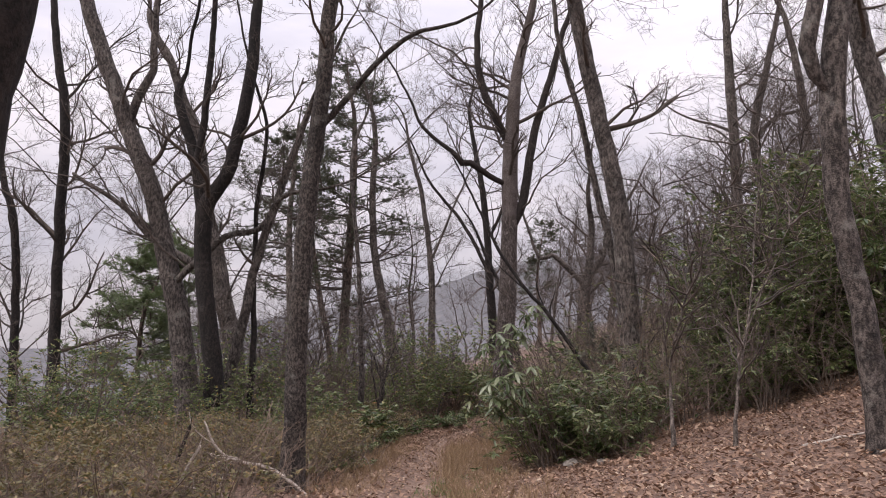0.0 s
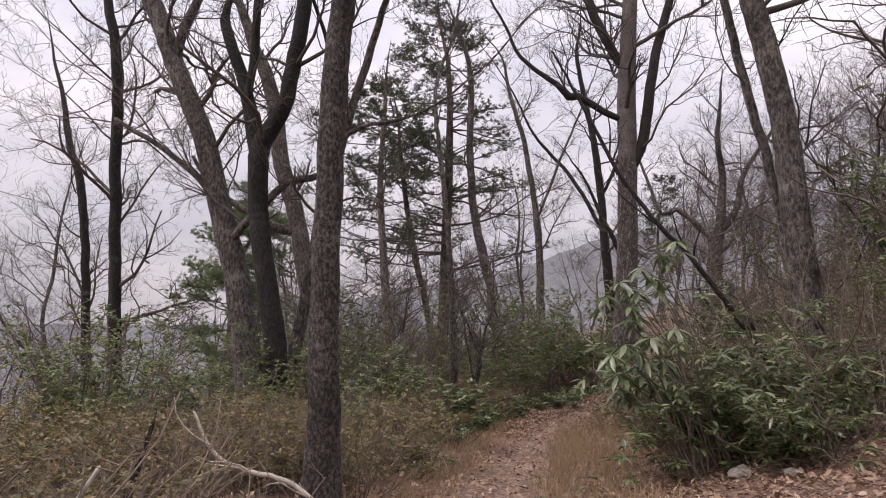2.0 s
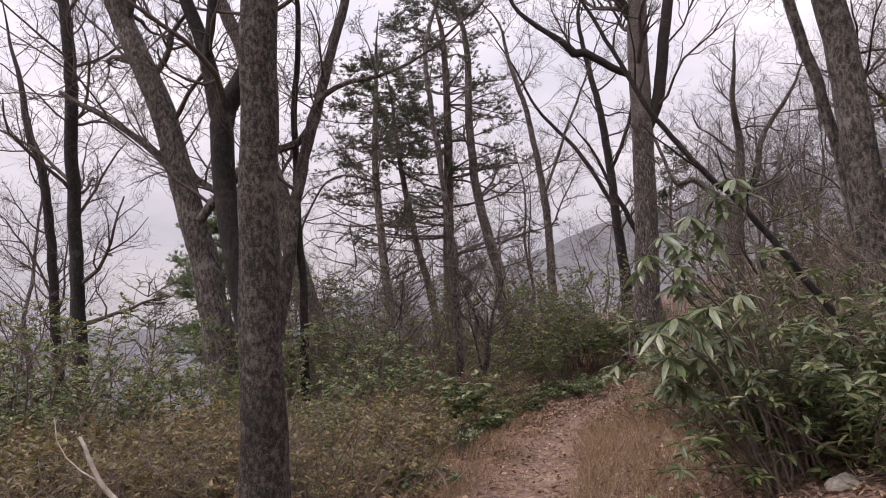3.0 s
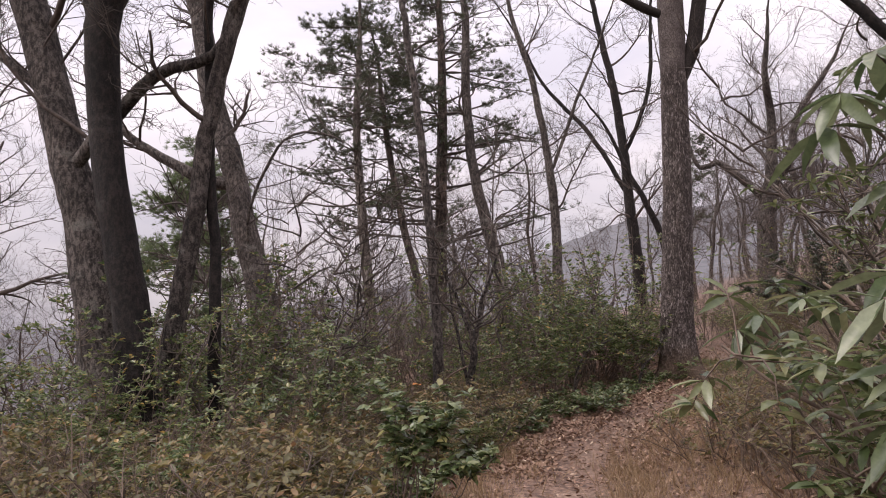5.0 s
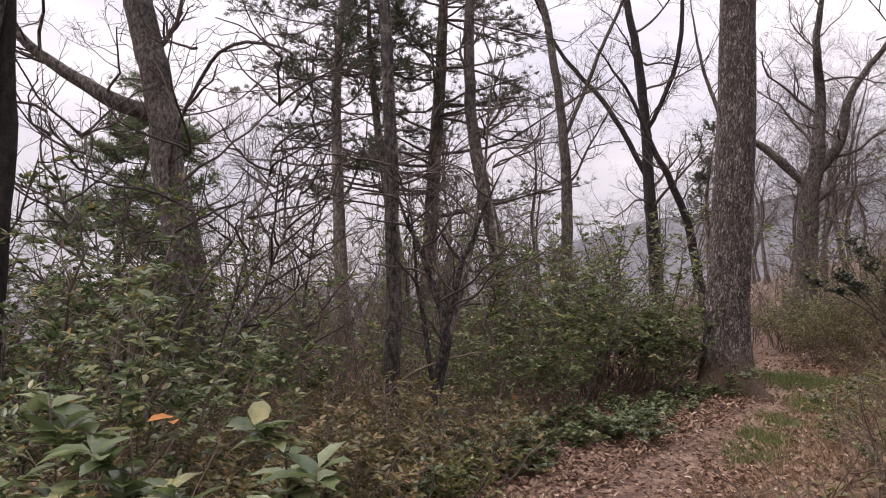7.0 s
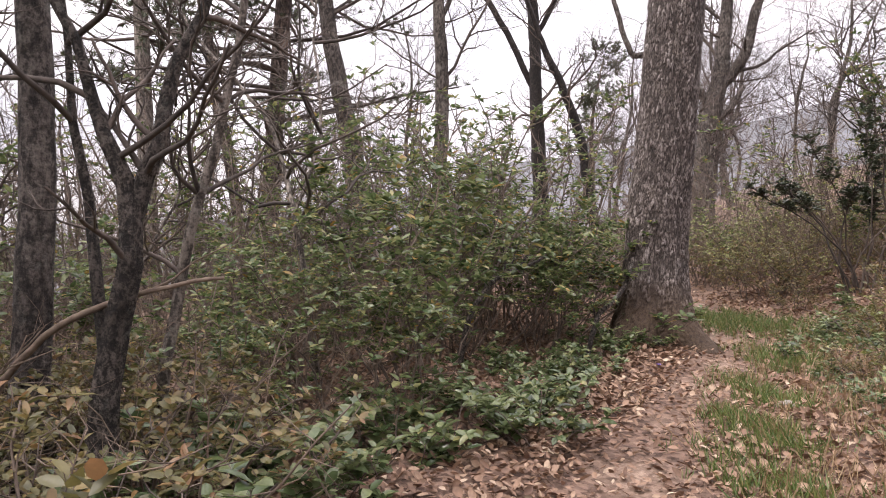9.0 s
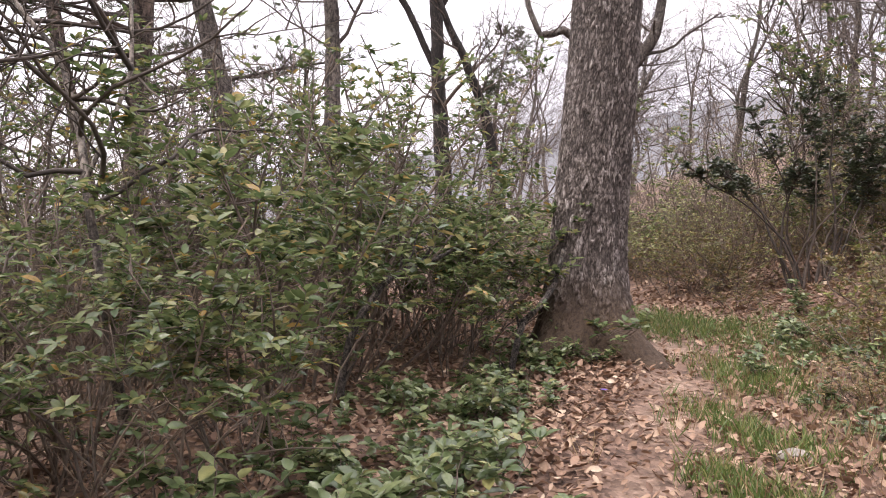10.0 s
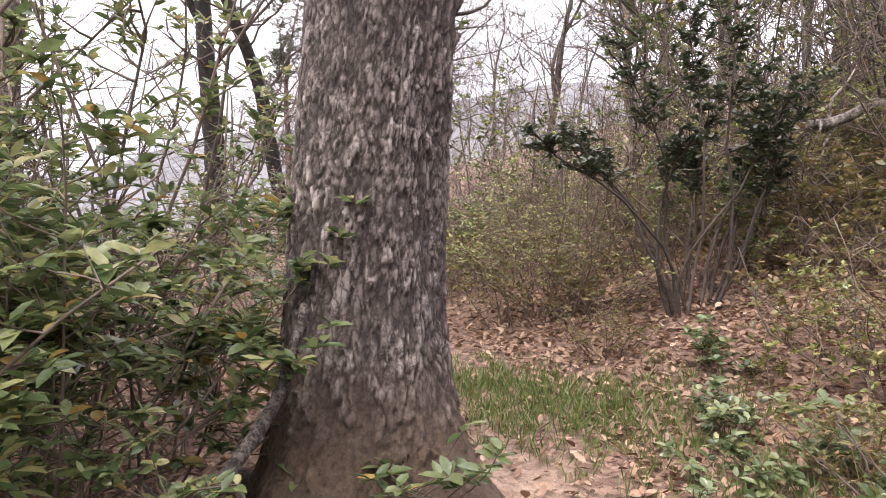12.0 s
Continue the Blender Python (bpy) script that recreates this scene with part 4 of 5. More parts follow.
# bushes by the trail, near the oak
stand(laurels, [(-0.3, 24.7, 1.25), (0.25, 26.3, 1.0), (-1.2, 24.1, 0.95), (-0.35, 23.9, 0.8), (1.0, 26.2, 0.8), (1.1, 26.8, 1.0), (0.7, 26.9, 1.15), (1.5, 27.8, 1.1), (0.3, 27.6, 1.2), (-0.6, 23.4, 0.9), (-1.7, 25.4, 0.95), (-2.3, 23.6, 0.8), (-1.5, 22.5, 0.7), (0.0, 26.3, 1.2), (1.2, 27.2, 1.1), (-3.0, 22.6, 1.0)], 1)
stand(tall_laurels, [(-0.2, 25.6, 0.8), (-4.4, 18.4, 0.8), (-5.2, 19.6, 0.95), (-3.9, 19.2, 0.7), (-6.1, 17.4, 0.85), (-4.9, 17.2, 0.7), (0.9, 28.6, 1.0), (-1.0, 27.6, 1.0), (1.4, 30.2, 1.1), (-0.4, 29.2, 1.1), (-1.9, 28.8, 1.1), (-6.6, 20.6), (-7.2, 15.0, 0.9), (-8.2, 16.6), (-6.5, 13.8, 0.8), (-9.6, 18.0), (-5.0, 22.8), (-6.2, 23.4), (-7.5, 22.2), (-5.6, 21.2, 0.9), (-8.5, 24.0), (-6.8, 25.2), (-9.6, 23.0), (-5.8, 28.5), (-3.5, 29.0), (0.3, 29.5, 1.2), (-2.6, 26.8, 0.9)], 2)
stand(seedlings, [(0.7, 24.9, 1.1), (0.3, 25.0, 1.0), (1.0, 25.2, 0.9), (1.3, 25.7, 0.9), (-0.2, 23.9, 1.1), (-0.5, 23.2, 1.1), (-1.3, 22.0, 1.2), (0.55, 23.0), (0.75, 23.6), (1.05, 24.5, 0.7), (1.35, 25.1, 0.8), (-0.6, 21.8), (-0.4, 22.6), (0.9, 24.7), (1.6, 25.6), (0.1, 23.3), (-1.2, 21.4), (0.6, 23.9), (-0.9, 20.6), (-1.6, 20.6), (-1.4, 19.8), (-1.05, 20.9, 1.4), (-0.75, 21.3, 1.3), (-1.5, 21.0, 1.4), (-0.9, 22.1, 1.4), (-1.9, 20.2, 1.4), (-0.2, 22.9, 1.3), (-1.2, 20.2, 1.2), (0.5, 23.4, 1.2), (-2.0, 19.4, 1.3), (-2.4, 20.8, 1.4)] + clear_of(scattered(3, 90, -6, -0.9, 12, 24, 0.75), -1.3, 15.0, 0.9, 0.8), 3)
stand(seedlings, [(3.6, 25.6, 0.8), (4.0, 26.3, 0.9), (3.4, 24.6, 0.6), (4.5, 27.0, 0.9), (3.2, 23.8, 0.7), (2.9, 23.1, 0.6), (2.6, 22.3, 0.7), (4.0, 24.9, 0.9), (4.7, 25.9), (5.2, 27.6), (3.1, 21.6, 0.8), (2.4, 20.6, 0.7), (1.9, 18.6, 0.6), (2.2, 16.4, 0.7), (5.0, 24.0), (1.75, 26.15, 0.8), (1.95, 26.3, 0.7), (2.3, 26.2, 0.6), (1.6, 26.5, 0.9)], 33)
# rhododendrons on the bank
stand(rhodos, [(1.88, 12.5, 0.9), (2.45, 12.9, 1.1), (2.05, 13.5, 1.0), (2.9, 12.4, 0.85), (3.0, 13.6, 1.1), (5.9, 13.5, 0.85), (6.8, 13.0, 0.9), (7.9, 12.7, 1.0), (9.0, 12.8, 1.0), (4.9, 14.4, 0.9)], 4)
def leaning_rhododendron(foot, tips, seed):
    """Bare stems that lean out over the trail, each ending in whorls of long drooping leaves."""
    rng = np.random.default_rng(seed)
    fz = float(ground_z(*foot))
    root = thing("rhododendron", (foot[0], foot[1], fz), "rhododendron with long leaves, gloss painted pale, leaning over the trail", "shrub", "rhododendrons")
    P, W, U = [], [], []
    for x, y, z in tips:
        g = Geo()
        end = np.array((x - foot[0], y - foot[1], z - fz))
        mid = end * (0.5, 0.5, 0.62) + rng.normal(0, 0.06, 3)
        pts, rad = curve([(rng.normal(0, 0.06), rng.normal(0, 0.06), -0.05, 0.014), (*mid, 0.01), (*end, 0.005)], 0.07, 0.006, rng)
        g.tube(pts, rad, 5)
        part("stem", g, TWIG_GREY, root)
        for e, count in ((end, 9), (pts[-3] + rng.normal(0, 0.05, 3), 5)):
            a0 = rng.uniform(0, 6.3)
            for i in range(count):
                a = a0 + i * 2.4 + rng.normal(0, 0.2)
                P.append(e)
                W.append((math.cos(a), math.sin(a), rng.normal(-0.45, 0.3)))
                U.append(np.array((0, 0, 1.0)) + rng.normal(0, 0.3, 3))
    lg = Geo()
    lg.leaves(P, W, U, 0.23 * rng.uniform(0.7, 1.15, len(P)), 0.062 * rng.uniform(0.8, 1.15, len(P)), 0.22)
    tagged(part("foliage", lg, LEAF_LONG, root, "long drooping leaves"), kind="stuff")


leaning_rhododendron((1.8, 12.2), [(0.89, 12.05, 0.86), (1.05, 12.10, 0.98), (0.95, 12.00, 0.66), (1.15, 12.15, 0.72), (0.97, 12.20, 0.48), (1.17, 12.00, 0.9), (1.29, 12.20, 0.55), (1.12, 12.25, 0.4), (1.32, 12.10, 1.05), (1.47, 12.20, 0.8), (1.42, 12.30, 0.5), (1.57, 12.10, 1.15)], 145)
leaning_rhododendron((2.15, 12.5), [(0.87, 12.20, 1.52), (1.02, 12.30, 1.68), (1.12, 12.20, 1.40), (1.27, 12.40, 1.85), (1.22, 12.30, 1.55), (1.52, 12.50, 2.00), (1.42, 12.40, 1.70), (1.67, 12.40, 2.15), (1.12, 12.40, 1.25)], 146)
leaning_rhododendron((1.75, 14.2), [(0.9, 14.0, 0.72), (1.05, 14.1, 0.8), (1.2, 14.15, 0.62), (1.3, 14.1, 0.9)], 147)
stand(tall_rhodos, [(6.2, 14.9, 0.8), (6.4, 16.4, 0.85), (5.9, 13.5, 0.65), (2.9, 15.0, 0.6), (7.0, 14.4, 0.95), (8.0, 13.9, 1.1), (9.0, 14.1, 1.2), (7.4, 15.6, 1.05), (8.3, 15.0, 1.1), (9.3, 15.6, 1.15), (8.6, 17.2, 1.15), (10.3, 17.0, 1.15), (11.8, 18.5, 1.2)], 5)
stand(tall_laurels, [(9.4, 33.0, 1.3), (11.5, 33.5, 1.5), (7.2, 34.5, 1.0), (13.5, 32.0, 1.5)], 6)
stand(tall_brush, [(0.6, 28.0, 1.0), (-0.6, 28.2, 1.1), (1.5, 29.0, 1.0), (0.2, 30.4, 1.2), (-1.6, 26.2, 0.9), (8.0, 28.2, 1.0), (9.3, 28.6, 1.1), (7.4, 29.8, 1.0), (10.4, 29.6, 1.2), (8.6, 30.2, 1.1), (6.9, 31.6, 1.1), (9.8, 31.4, 1.3)], 61)
stand(olives, [(7.6, 27.4, 1.5), (8.6, 27.8, 1.7), (9.6, 28.2, 1.8), (8.0, 28.8, 1.8), (9.0, 29.4, 1.9), (10.2, 28.8, 1.9), (7.2, 28.6, 1.5)], 62)
sprigs = [shrub("leafy_sprig", "slender sprig with sparse yellow-green leaves", "plant", 185 + i, 0.75, 0.5, 5, 6, LEAF_YOUNG, TWIG_BRUSH, (3, 5), 0.06, 0.03, group="leafy sprigs", thick=0.005) for i in range(3)]
stand(sprigs, [(5.0, 26.9), (4.6, 26.0, 0.8), (5.6, 27.3), (4.2, 25.2, 0.8), (3.9, 24.3, 0.7), (5.3, 25.8), (6.2, 27.8), (3.3, 23.4, 0.7), (2.9, 22.2, 0.7), (4.7, 24.6), (6.4, 26.6), (2.4, 20.9, 0.7), (3.8, 22.6), (5.8, 25.0), (2.3, 19.4, 0.8), (3.1, 20.4)], 63)
thickets = [shrub("open_thicket", "tall open thicket of tan stems with sparse olive leaves", "shrub", 190 + i, 2.3, 1.5, 13, 16, LEAF_YOUNG, TWIG_BRUSH, (3, 6), 0.066, 0.03, bare=0.22, group="open thickets", thick=0.01, upright=0.8) for i in range(3)]
stand(tall_brush, [(9.5, 28.0, 1.3), (11.0, 29.4, 1.5), (12.6, 31.0, 1.6), (10.2, 31.6, 1.6), (13.4, 29.2, 1.6), (8.8, 32.2, 1.4), (11.8, 33.0, 1.8), (14.2, 33.0, 1.8), (7.4, 33.0, 1.3), (10.8, 27.0, 1.3)], 72)
stand(thickets, [(5.3, 29.9, 0.75), (5.6, 30.6, 0.8), (4.9, 31.5, 0.6), (5.5, 31.8, 0.8), (6.3, 31.4, 0.9), (7.0, 30.8, 0.9), (7.6, 29.8, 0.8), (8.6, 29.7, 0.95), (9.6, 30.1, 1.1), (10.6, 30.4, 1.2), (11.5, 31.0, 1.4), (9.3, 28.3, 0.9), (10.4, 28.9, 1.1), (12.2, 29.6, 1.3), (8.0, 31.2, 1.0), (10.0, 26.8, 1.0), (9.0, 25.6, 0.9)], 65)
stand(brush, scattered(66, 34, 1.2, 4.8, 14.5, 20.5, 1.35, 0.4) + scattered(67, 26, 3.2, 7.5, 20.5, 26.5, 2.2, 0.5), 66)
stand(olives, scattered(68, 22, 1.3, 5.5, 14.5, 21, 1.5, 0.5), 68)
stand(tall_brush, scattered(69, 16, -2, 16, 34, 52, 1.5, 1.5), 69)
holly = shrub("evergreen_bush", "dark dense evergreen bush on a bare dark trunk", "shrub", 180, 2.4, 0.75, 15, 32, LEAF_HOLLY, TWIG_DARK, (9, 13), 0.07, 0.036, thick=0.022, leaf_low=0.68, upright=1.4)
holly.matrix_basis = pose(6.1, 29.0, float(ground_z(6.1, 29.0)))
# brush all along
stand(olives, [(-4.4, 8.8, 1.4), (-5.4, 9.8, 1.5), (-6.1, 11.5, 1.5), (-4.9, 11.0, 1.4), (-3.6, 8.0, 1.0), (-7.0, 13.0, 1.4), (-3.4, 12.8, 1.1), (-5.6, 14.6, 1.4)] + scattered(50, 12, -8.5, -3.2, 5.5, 13, 2.8, 0.9), 71)
stand(laurels, [(-7.6, 16.0), (-4.2, 16.2, 0.85)] + scattered(7, 48, -14, -2.6, 12, 40, 2.5, 0.9) + [(-2.9, 14.2, 0.6), (-2.5, 17.0, 0.6)], 7)
stand(olives, clear_of(scattered(8, 115, -8, -1.0, 11, 24, 1.35, 0.35), -1.3, 15.0, 0.9, 0.8) + scattered(49, 34, -8, -1.6, 5, 12, 1.8, 0.5), 8)
stand(brush, scattered(9, 150, -9, -1.2, 4, 30, 1.5, 0.4), 9)
stand(brush, scattered(10, 70, -9, 10, 30, 44, 1.2, 0.7), 10)
stand(olives, scattered(11, 22, 4.6, 9, 18, 29, 2.2, 0.8) + [(3.6, 24.4, 0.6), (4.4, 25.6, 0.7), (5.4, 26.4, 0.8), (3.4, 22.6, 0.7), (5.6, 24.4), (4.9, 28.6, 0.6)], 11)
stand(brush, scattered(12, 26, 3.4, 10, 12, 24, 2.6, 0.7), 12)
stand(brush, scattered(44, 16, 6, 12, 29, 36, 2.6, 0.8), 44)
stand(olives, scattered(46, 40, 3.0, 12, 29.5, 38, 1.0, 0.6), 46)
stand(laurels, scattered(45, 7, 7.5, 12, 26, 34, 4, 1.5) + [(4.9, 32.4, 0.8), (5.8, 33.0), (3.6, 33.6, 0.9), (6.6, 29.3, 0.8), (2.2, 30.5, 0.9), (1.2, 31.0), (2.8, 32.2)], 45)
stand(brush, scattered(47, 24, -4, 2.6, 27.5, 36, 1.0, 0.6), 47)
stand(tall_brush, [(3.5, 12.4, 0.9), (4.3, 13.2), (3.9, 14.4), (3.6, 15.6), (5.6, 15.2), (4.4, 17.5), (5.4, 18.2), (3.6, 18.5, 0.8), (4.4, 20.5, 0.8)] + scattered(13, 22, 6, 16, 18, 26, 5, 1.0) + scattered(43, 26, 8, 18, 30, 46, 4, 1.2) + scattered(14, 26, -14, -3.5, 20, 40, 3, 1.0) + scattered(48, 10, -5.5, -0.6, 24.2, 29.5, 2.2, 0.6) + [(4.8, 12.6, 0.6), (5.6, 12.4, 0.6), (6.5, 12.2, 0.65), (7.4, 12.0, 0.7), (3.0, 11.6, 0.5), (-2.6, 7.4, 0.35), (-3.4, 7.9, 0.38), (-2.0, 8.4, 0.32), (-4.0, 9.6, 0.4), (-3.0, 11.0, 0.4), (-2.9, 8.5, 0.36), (-2.3, 11.6, 0.35), (-3.7, 10.6, 0.4), (3.2, 32.0, 0.7), (4.0, 33.0, 0.8), (5.0, 33.6, 0.9), (6.0, 34.0, 0.9), (4.5, 35.0, 0.9), (2.6, 34.5, 0.8), (3.3, 30.9, 0.5), (5.6, 32.4, 0.7)], 13)

# saplings and far woods
def wild_tree(i, x, y, h, r, label, group, material, seed, **how):
    """One leafless tree of height h, later copied about."""
    z = float(ground_z(x, y))
    rng = np.random.default_rng(seed)
    bend = rng.normal(0, 0.05 * h, 4)
    trunk = [(x, y, z, r), (x + bend[0] * 0.5, y, z + 0.2 * h, r * 0.8), (x + bend[1], y + bend[2], z + 0.42 * h, r * 0.6)]
    fork = [(x + bend[0] * 0.6, y, z + 0.27 * h, r * 0.4), (x - bend[1] - 0.05 * h, y, z + 0.4 * h, r * 0.4), (x - bend[1] - 0.12 * h, y + bend[3], z + 0.62 * h, r * 0.25)]
    return bare_tree(label, trunk, [fork], top=z + h, seed=seed, material=material, group=group, **how)


saplings = [wild_tree(i, -30 - i, -6, 4.6, 0.03, "thin grey sapling standing in the brush", "saplings", BARK_PALE, 200 + i, low=0.8, count=16, reach=1.1, fan=(4, 3), depth=2, sides=6) for i in range(3)]
stand(saplings, [(9.0, 30.6, 1.2), (10.3, 29.8, 1.2), (11.8, 30.2, 1.3), (8.2, 32.8, 1.1), (12.8, 32.4, 1.4), (6.9, 15.2, 1.3), (7.8, 18.0, 1.5), (6.0, 17.2, 1.3), (8.6, 20.5, 1.6), (5.2, 19.6, 1.2), (10.0, 21.0, 1.6), (3.5, 11.0, 0.9), (3.8, 9.5, 0.85), (3.0, 17.4), (-3.6, 21.0), (-5.8, 22.5, 1.2)] + scattered(15, 24, -14, 14, 20, 44, 3, 1.5), 15)
woods = [wild_tree(i, -40 - 4 * i, -10, 11.0 + i, 0.15, "leafless tree in the woods beyond", "far woods", BARK_GREY, 210 + i, low=2.0, count=20, reach=3.6, fan=(8, 5), depth=2, sides=7) for i in range(5)]
stand(woods, scattered(16, 44, -34, 40, 50, 120, 2, 4.0) + scattered(17, 14, -48, -16, 26, 60, 3, 3.5) + scattered(18, 13, 16, 44, 26, 60, 3, 4.0) + [(14.0, 28.0, 0.8), (17.0, 30.0, 0.9), (12.5, 26.0, 0.7), (19.0, 26.0, 0.9), (12.5, 35.0, 0.75), (15.0, 34.5, 0.8), (18.0, 36.0, 0.9), (16.0, 31.5, 0.8), (20.0, 33.0, 0.9), (11.0, 40.0, 0.8), (13.5, 36.5, 0.8), (15.5, 41.0, 0.9), (17.5, 37.5, 0.9)] + scattered(19, 12, -30, 30, -30, -6, 4, 3.0), 16)


# ---- dead wood, stones, flower ----
def dead_branch(label, ctrl, seed, twigs=6, reach=0.5, material=None):
    rng = np.random.default_rng(seed)
    x0, y0 = ctrl[0][0], ctrl[0][1]
    z0 = float(ground_z(x0, y0))
    root = thing("fallen_branch", (x0, y0, z0), label, "branch", "fallen branches")
    pts, rad = curve([(x - x0, y - y0, z - z0, r) for x, y, z, r in ctrl], 0.08, 0.006, rng)
    g = Geo()
    g.tube(pts, rad, 8)
    part("stick", g, material or TWIG_DEAD, root)
    for _ in range(twigs):
        i = int(rng.integers(1, len(pts) - 1))
        w = pts[i] - pts[i - 1]
        w /= np.linalg.norm(w)
        p, r = wander(rng, pts[i], w + rng.normal(0, 0.6, 3) + (0, 0, 0.3), reach * rng.uniform(0.4, 1.1), rad[i] * 0.5, 4, 0.2, 0.03)
        t = Geo()
        t.tube(p, r, 4)
        part("twig", t, material or TWIG_DEAD, root)
    return root


def on_ground(points, lift=0.0):
    return [(x, y, float(ground_z(x, y)) + h + lift, r) for x, y, h, r in points]


dead_branch("pale barkless dead branch lying in the brush", on_ground([(-1.65, 10.15, 0.02, 0.02), (-2.1, 10.3, 0.3, 0.024), (-2.8, 10.3, 0.5, 0.02), (-3.1, 10.3, 0.95, 0.012)]), 301, 7, 0.8)
dead_branch("dark broken stick standing in the brush", on_ground([(-3.3, 9.4, -0.03, 0.032), (-3.15, 9.4, 0.5, 0.03), (-3.0, 9.4, 0.95, 0.018)]), 311, 2, 0.3, BARK_DARK)
dead_branch("pale dead twigs tangled low in the brush", on_ground([(-2.2, 8.6, 0.02, 0.014), (-2.7, 8.7, 0.3, 0.014), (-3.3, 8.8, 0.35, 0.008)]), 312, 8, 0.6)
dead_branch("grey dead stick propped in the brush", on_ground([(-2.6, 7.4, 0.0, 0.02), (-2.45, 7.5, 0.5, 0.018), (-2.3, 7.6, 0.85, 0.012)]), 302, 3)
dead_branch("bleached dead limb fallen against the bushes", on_ground([(10.6, 29.6, 0.0, 0.06), (9.6, 29.3, 1.0, 0.06), (8.7, 29.05, 1.5, 0.056), (8.1, 29.0, 1.42, 0.055), (7.5, 29.0, 1.45, 0.052), (7.1, 29.0, 1.35, 0.03), (6.5, 29.0, 1.35, 0.014)]), 303, 16, 0.9, BARK_PALE)
dead_branch("long grey dead limb lying in the laurels", on_ground([(-2.9, 21.7, 0.1, 0.02), (-2.2, 21.6, 0.7, 0.018), (-1.7, 21.5, 1.0, 0.015), (-1.1, 21.5, 1.15, 0.008)]), 304, 5, 0.5, TWIG_BRUSH)
dead_branch("curved dead twigs in the low shrubs", on_ground([(-1.9, 13.2, 0.02, 0.016), (-1.6, 13.1, 0.35, 0.014), (-1.2, 13.0, 0.3, 0.01), (-1.05, 12.9, 0.05, 0.006)]), 305, 6, 0.4)
dead_branch("weathered stick lying on the fallen leaves", on_ground([(2.55, 22.9, 0.02, 0.016), (2.8, 23.05, 0.03, 0.015), (3.1, 23.1, 0.03, 0.01)]), 306, 1, 0.15)
dead_branch("dark stick lying across the trail edge", on_ground([(2.45, 25.2, 0.015, 0.012), (2.8, 25.3, 0.02, 0.012), (3.15, 25.5, 0.02, 0.008)]), 307, 1, 0.15, TWIG_BRUSH)
dead_branch("pale stick on the leafy bank", on_ground([(4.2, 8.6, 0.03, 0.02), (4.6, 8.7, 0.03, 0.018), (5.0, 8.6, 0.03, 0.012)]), 308, 1, 0.2)
dead_branch("thick woody vine leaning against the oak foot", [(1.36, 25.7, -0.92, 0.026), (1.5, 25.9, -0.42, 0.027), (1.72, 26.12, -0.22, 0.026), (1.93, 26.36, -0.03, 0.024), (2.05, 26.5, 0.25, 0.016)], 313, 2, 0.3, BARK_PLATES)
dead_branch("low dark limb reaching out of the laurels", [(0.1, 25.15, -1.0, 0.028), (0.18, 25.22, -0.35, 0.026), (0.42, 25.38, 0.0, 0.024), (0.66, 25.5, 0.09, 0.02), (0.87, 25.63, 0.21, 0.015), (1.05, 25.7, 0.38, 0.008)], 309, 8, 0.45, BARK_PLATES)
dead_branch("slim dark dead trunk leaning over the rhododendrons", on_ground([(3.65, 14.3, -0.05, 0.045)]) + [(2.9, 14.32, 1.03, 0.042), (2.25, 14.27, 1.97, 0.037), (1.47, 14.3, 3.0, 0.032), (0.93, 14.33, 3.98, 0.026), (0.3, 14.3, 5.2, 0.014)], 314, 8, 1.1, BARK_DARK)


def stone(label, x, y, size, seed):
    rng = np.random.default_rng(seed)
    bm = bmesh.new()
    bmesh.ops.create_icosphere(bm, subdivisions=3, radius=size)
    off = Vector(rng.uniform(0, 50, 3))
    for v in bm.verts:
        k = 1 + 0.35 * noise.noise(v.co / size * 1.1 + off) + 0.1 * noise.noise(v.co / size * 4 + off)
        v.co = Vector((v.co.x * k * 1.3, v.co.y * k, v.co.z * k * 0.6))
    me = bpy.data.meshes.new("stone")
    bm.to_mesh(me)
    bm.free()
    me.materials.append(STONE)
    ob = new("stone", me)
    ob.matrix_basis = pose(x, y, float(ground_z(x, y)) + size * 0.2, 0, 0, rng.uniform(0, 360))
    tagged(ob, label, "stone", "stones")


STONE = twig_wood("pale_stone", (0.14, 0.125, 0.11), (0.32, 0.295, 0.265), 22.0)
stone("pale half-buried stone among fallen leaves", 2.55, 23.75, 0.075, 1)
stone("small tan stone beside the trail", 2.9, 22.6, 0.07, 2)
stone("flat grey stone on the bank", 2.2, 12.0, 0.12, 3)
stone("small grey stone on the bank", 2.6, 11.6, 0.09, 4)

violet = thing("violet_flower", (1.98, 25.2, float(ground_z(1.98, 25.2)) - 0.01), "tiny violet-blue wildflower on a thin stalk", "flower")
fg = Geo()
fg.tube([(0, 0, 0), (0.005, 0, 0.05), (0.01, 0, 0.09)], [0.003, 0.002, 0.002], 4)
part("stalk", fg, GRASS, violet)
for k in range(5):
    a = k * 1.2566
    fg = Geo()
    fg.leaves([(0.01, 0, 0.09)], [(math.cos(a), math.sin(a), 0.3)], [(0, 0, 1)], 0.032, 0.026)
    part("petal", fg, PETAL, violet)

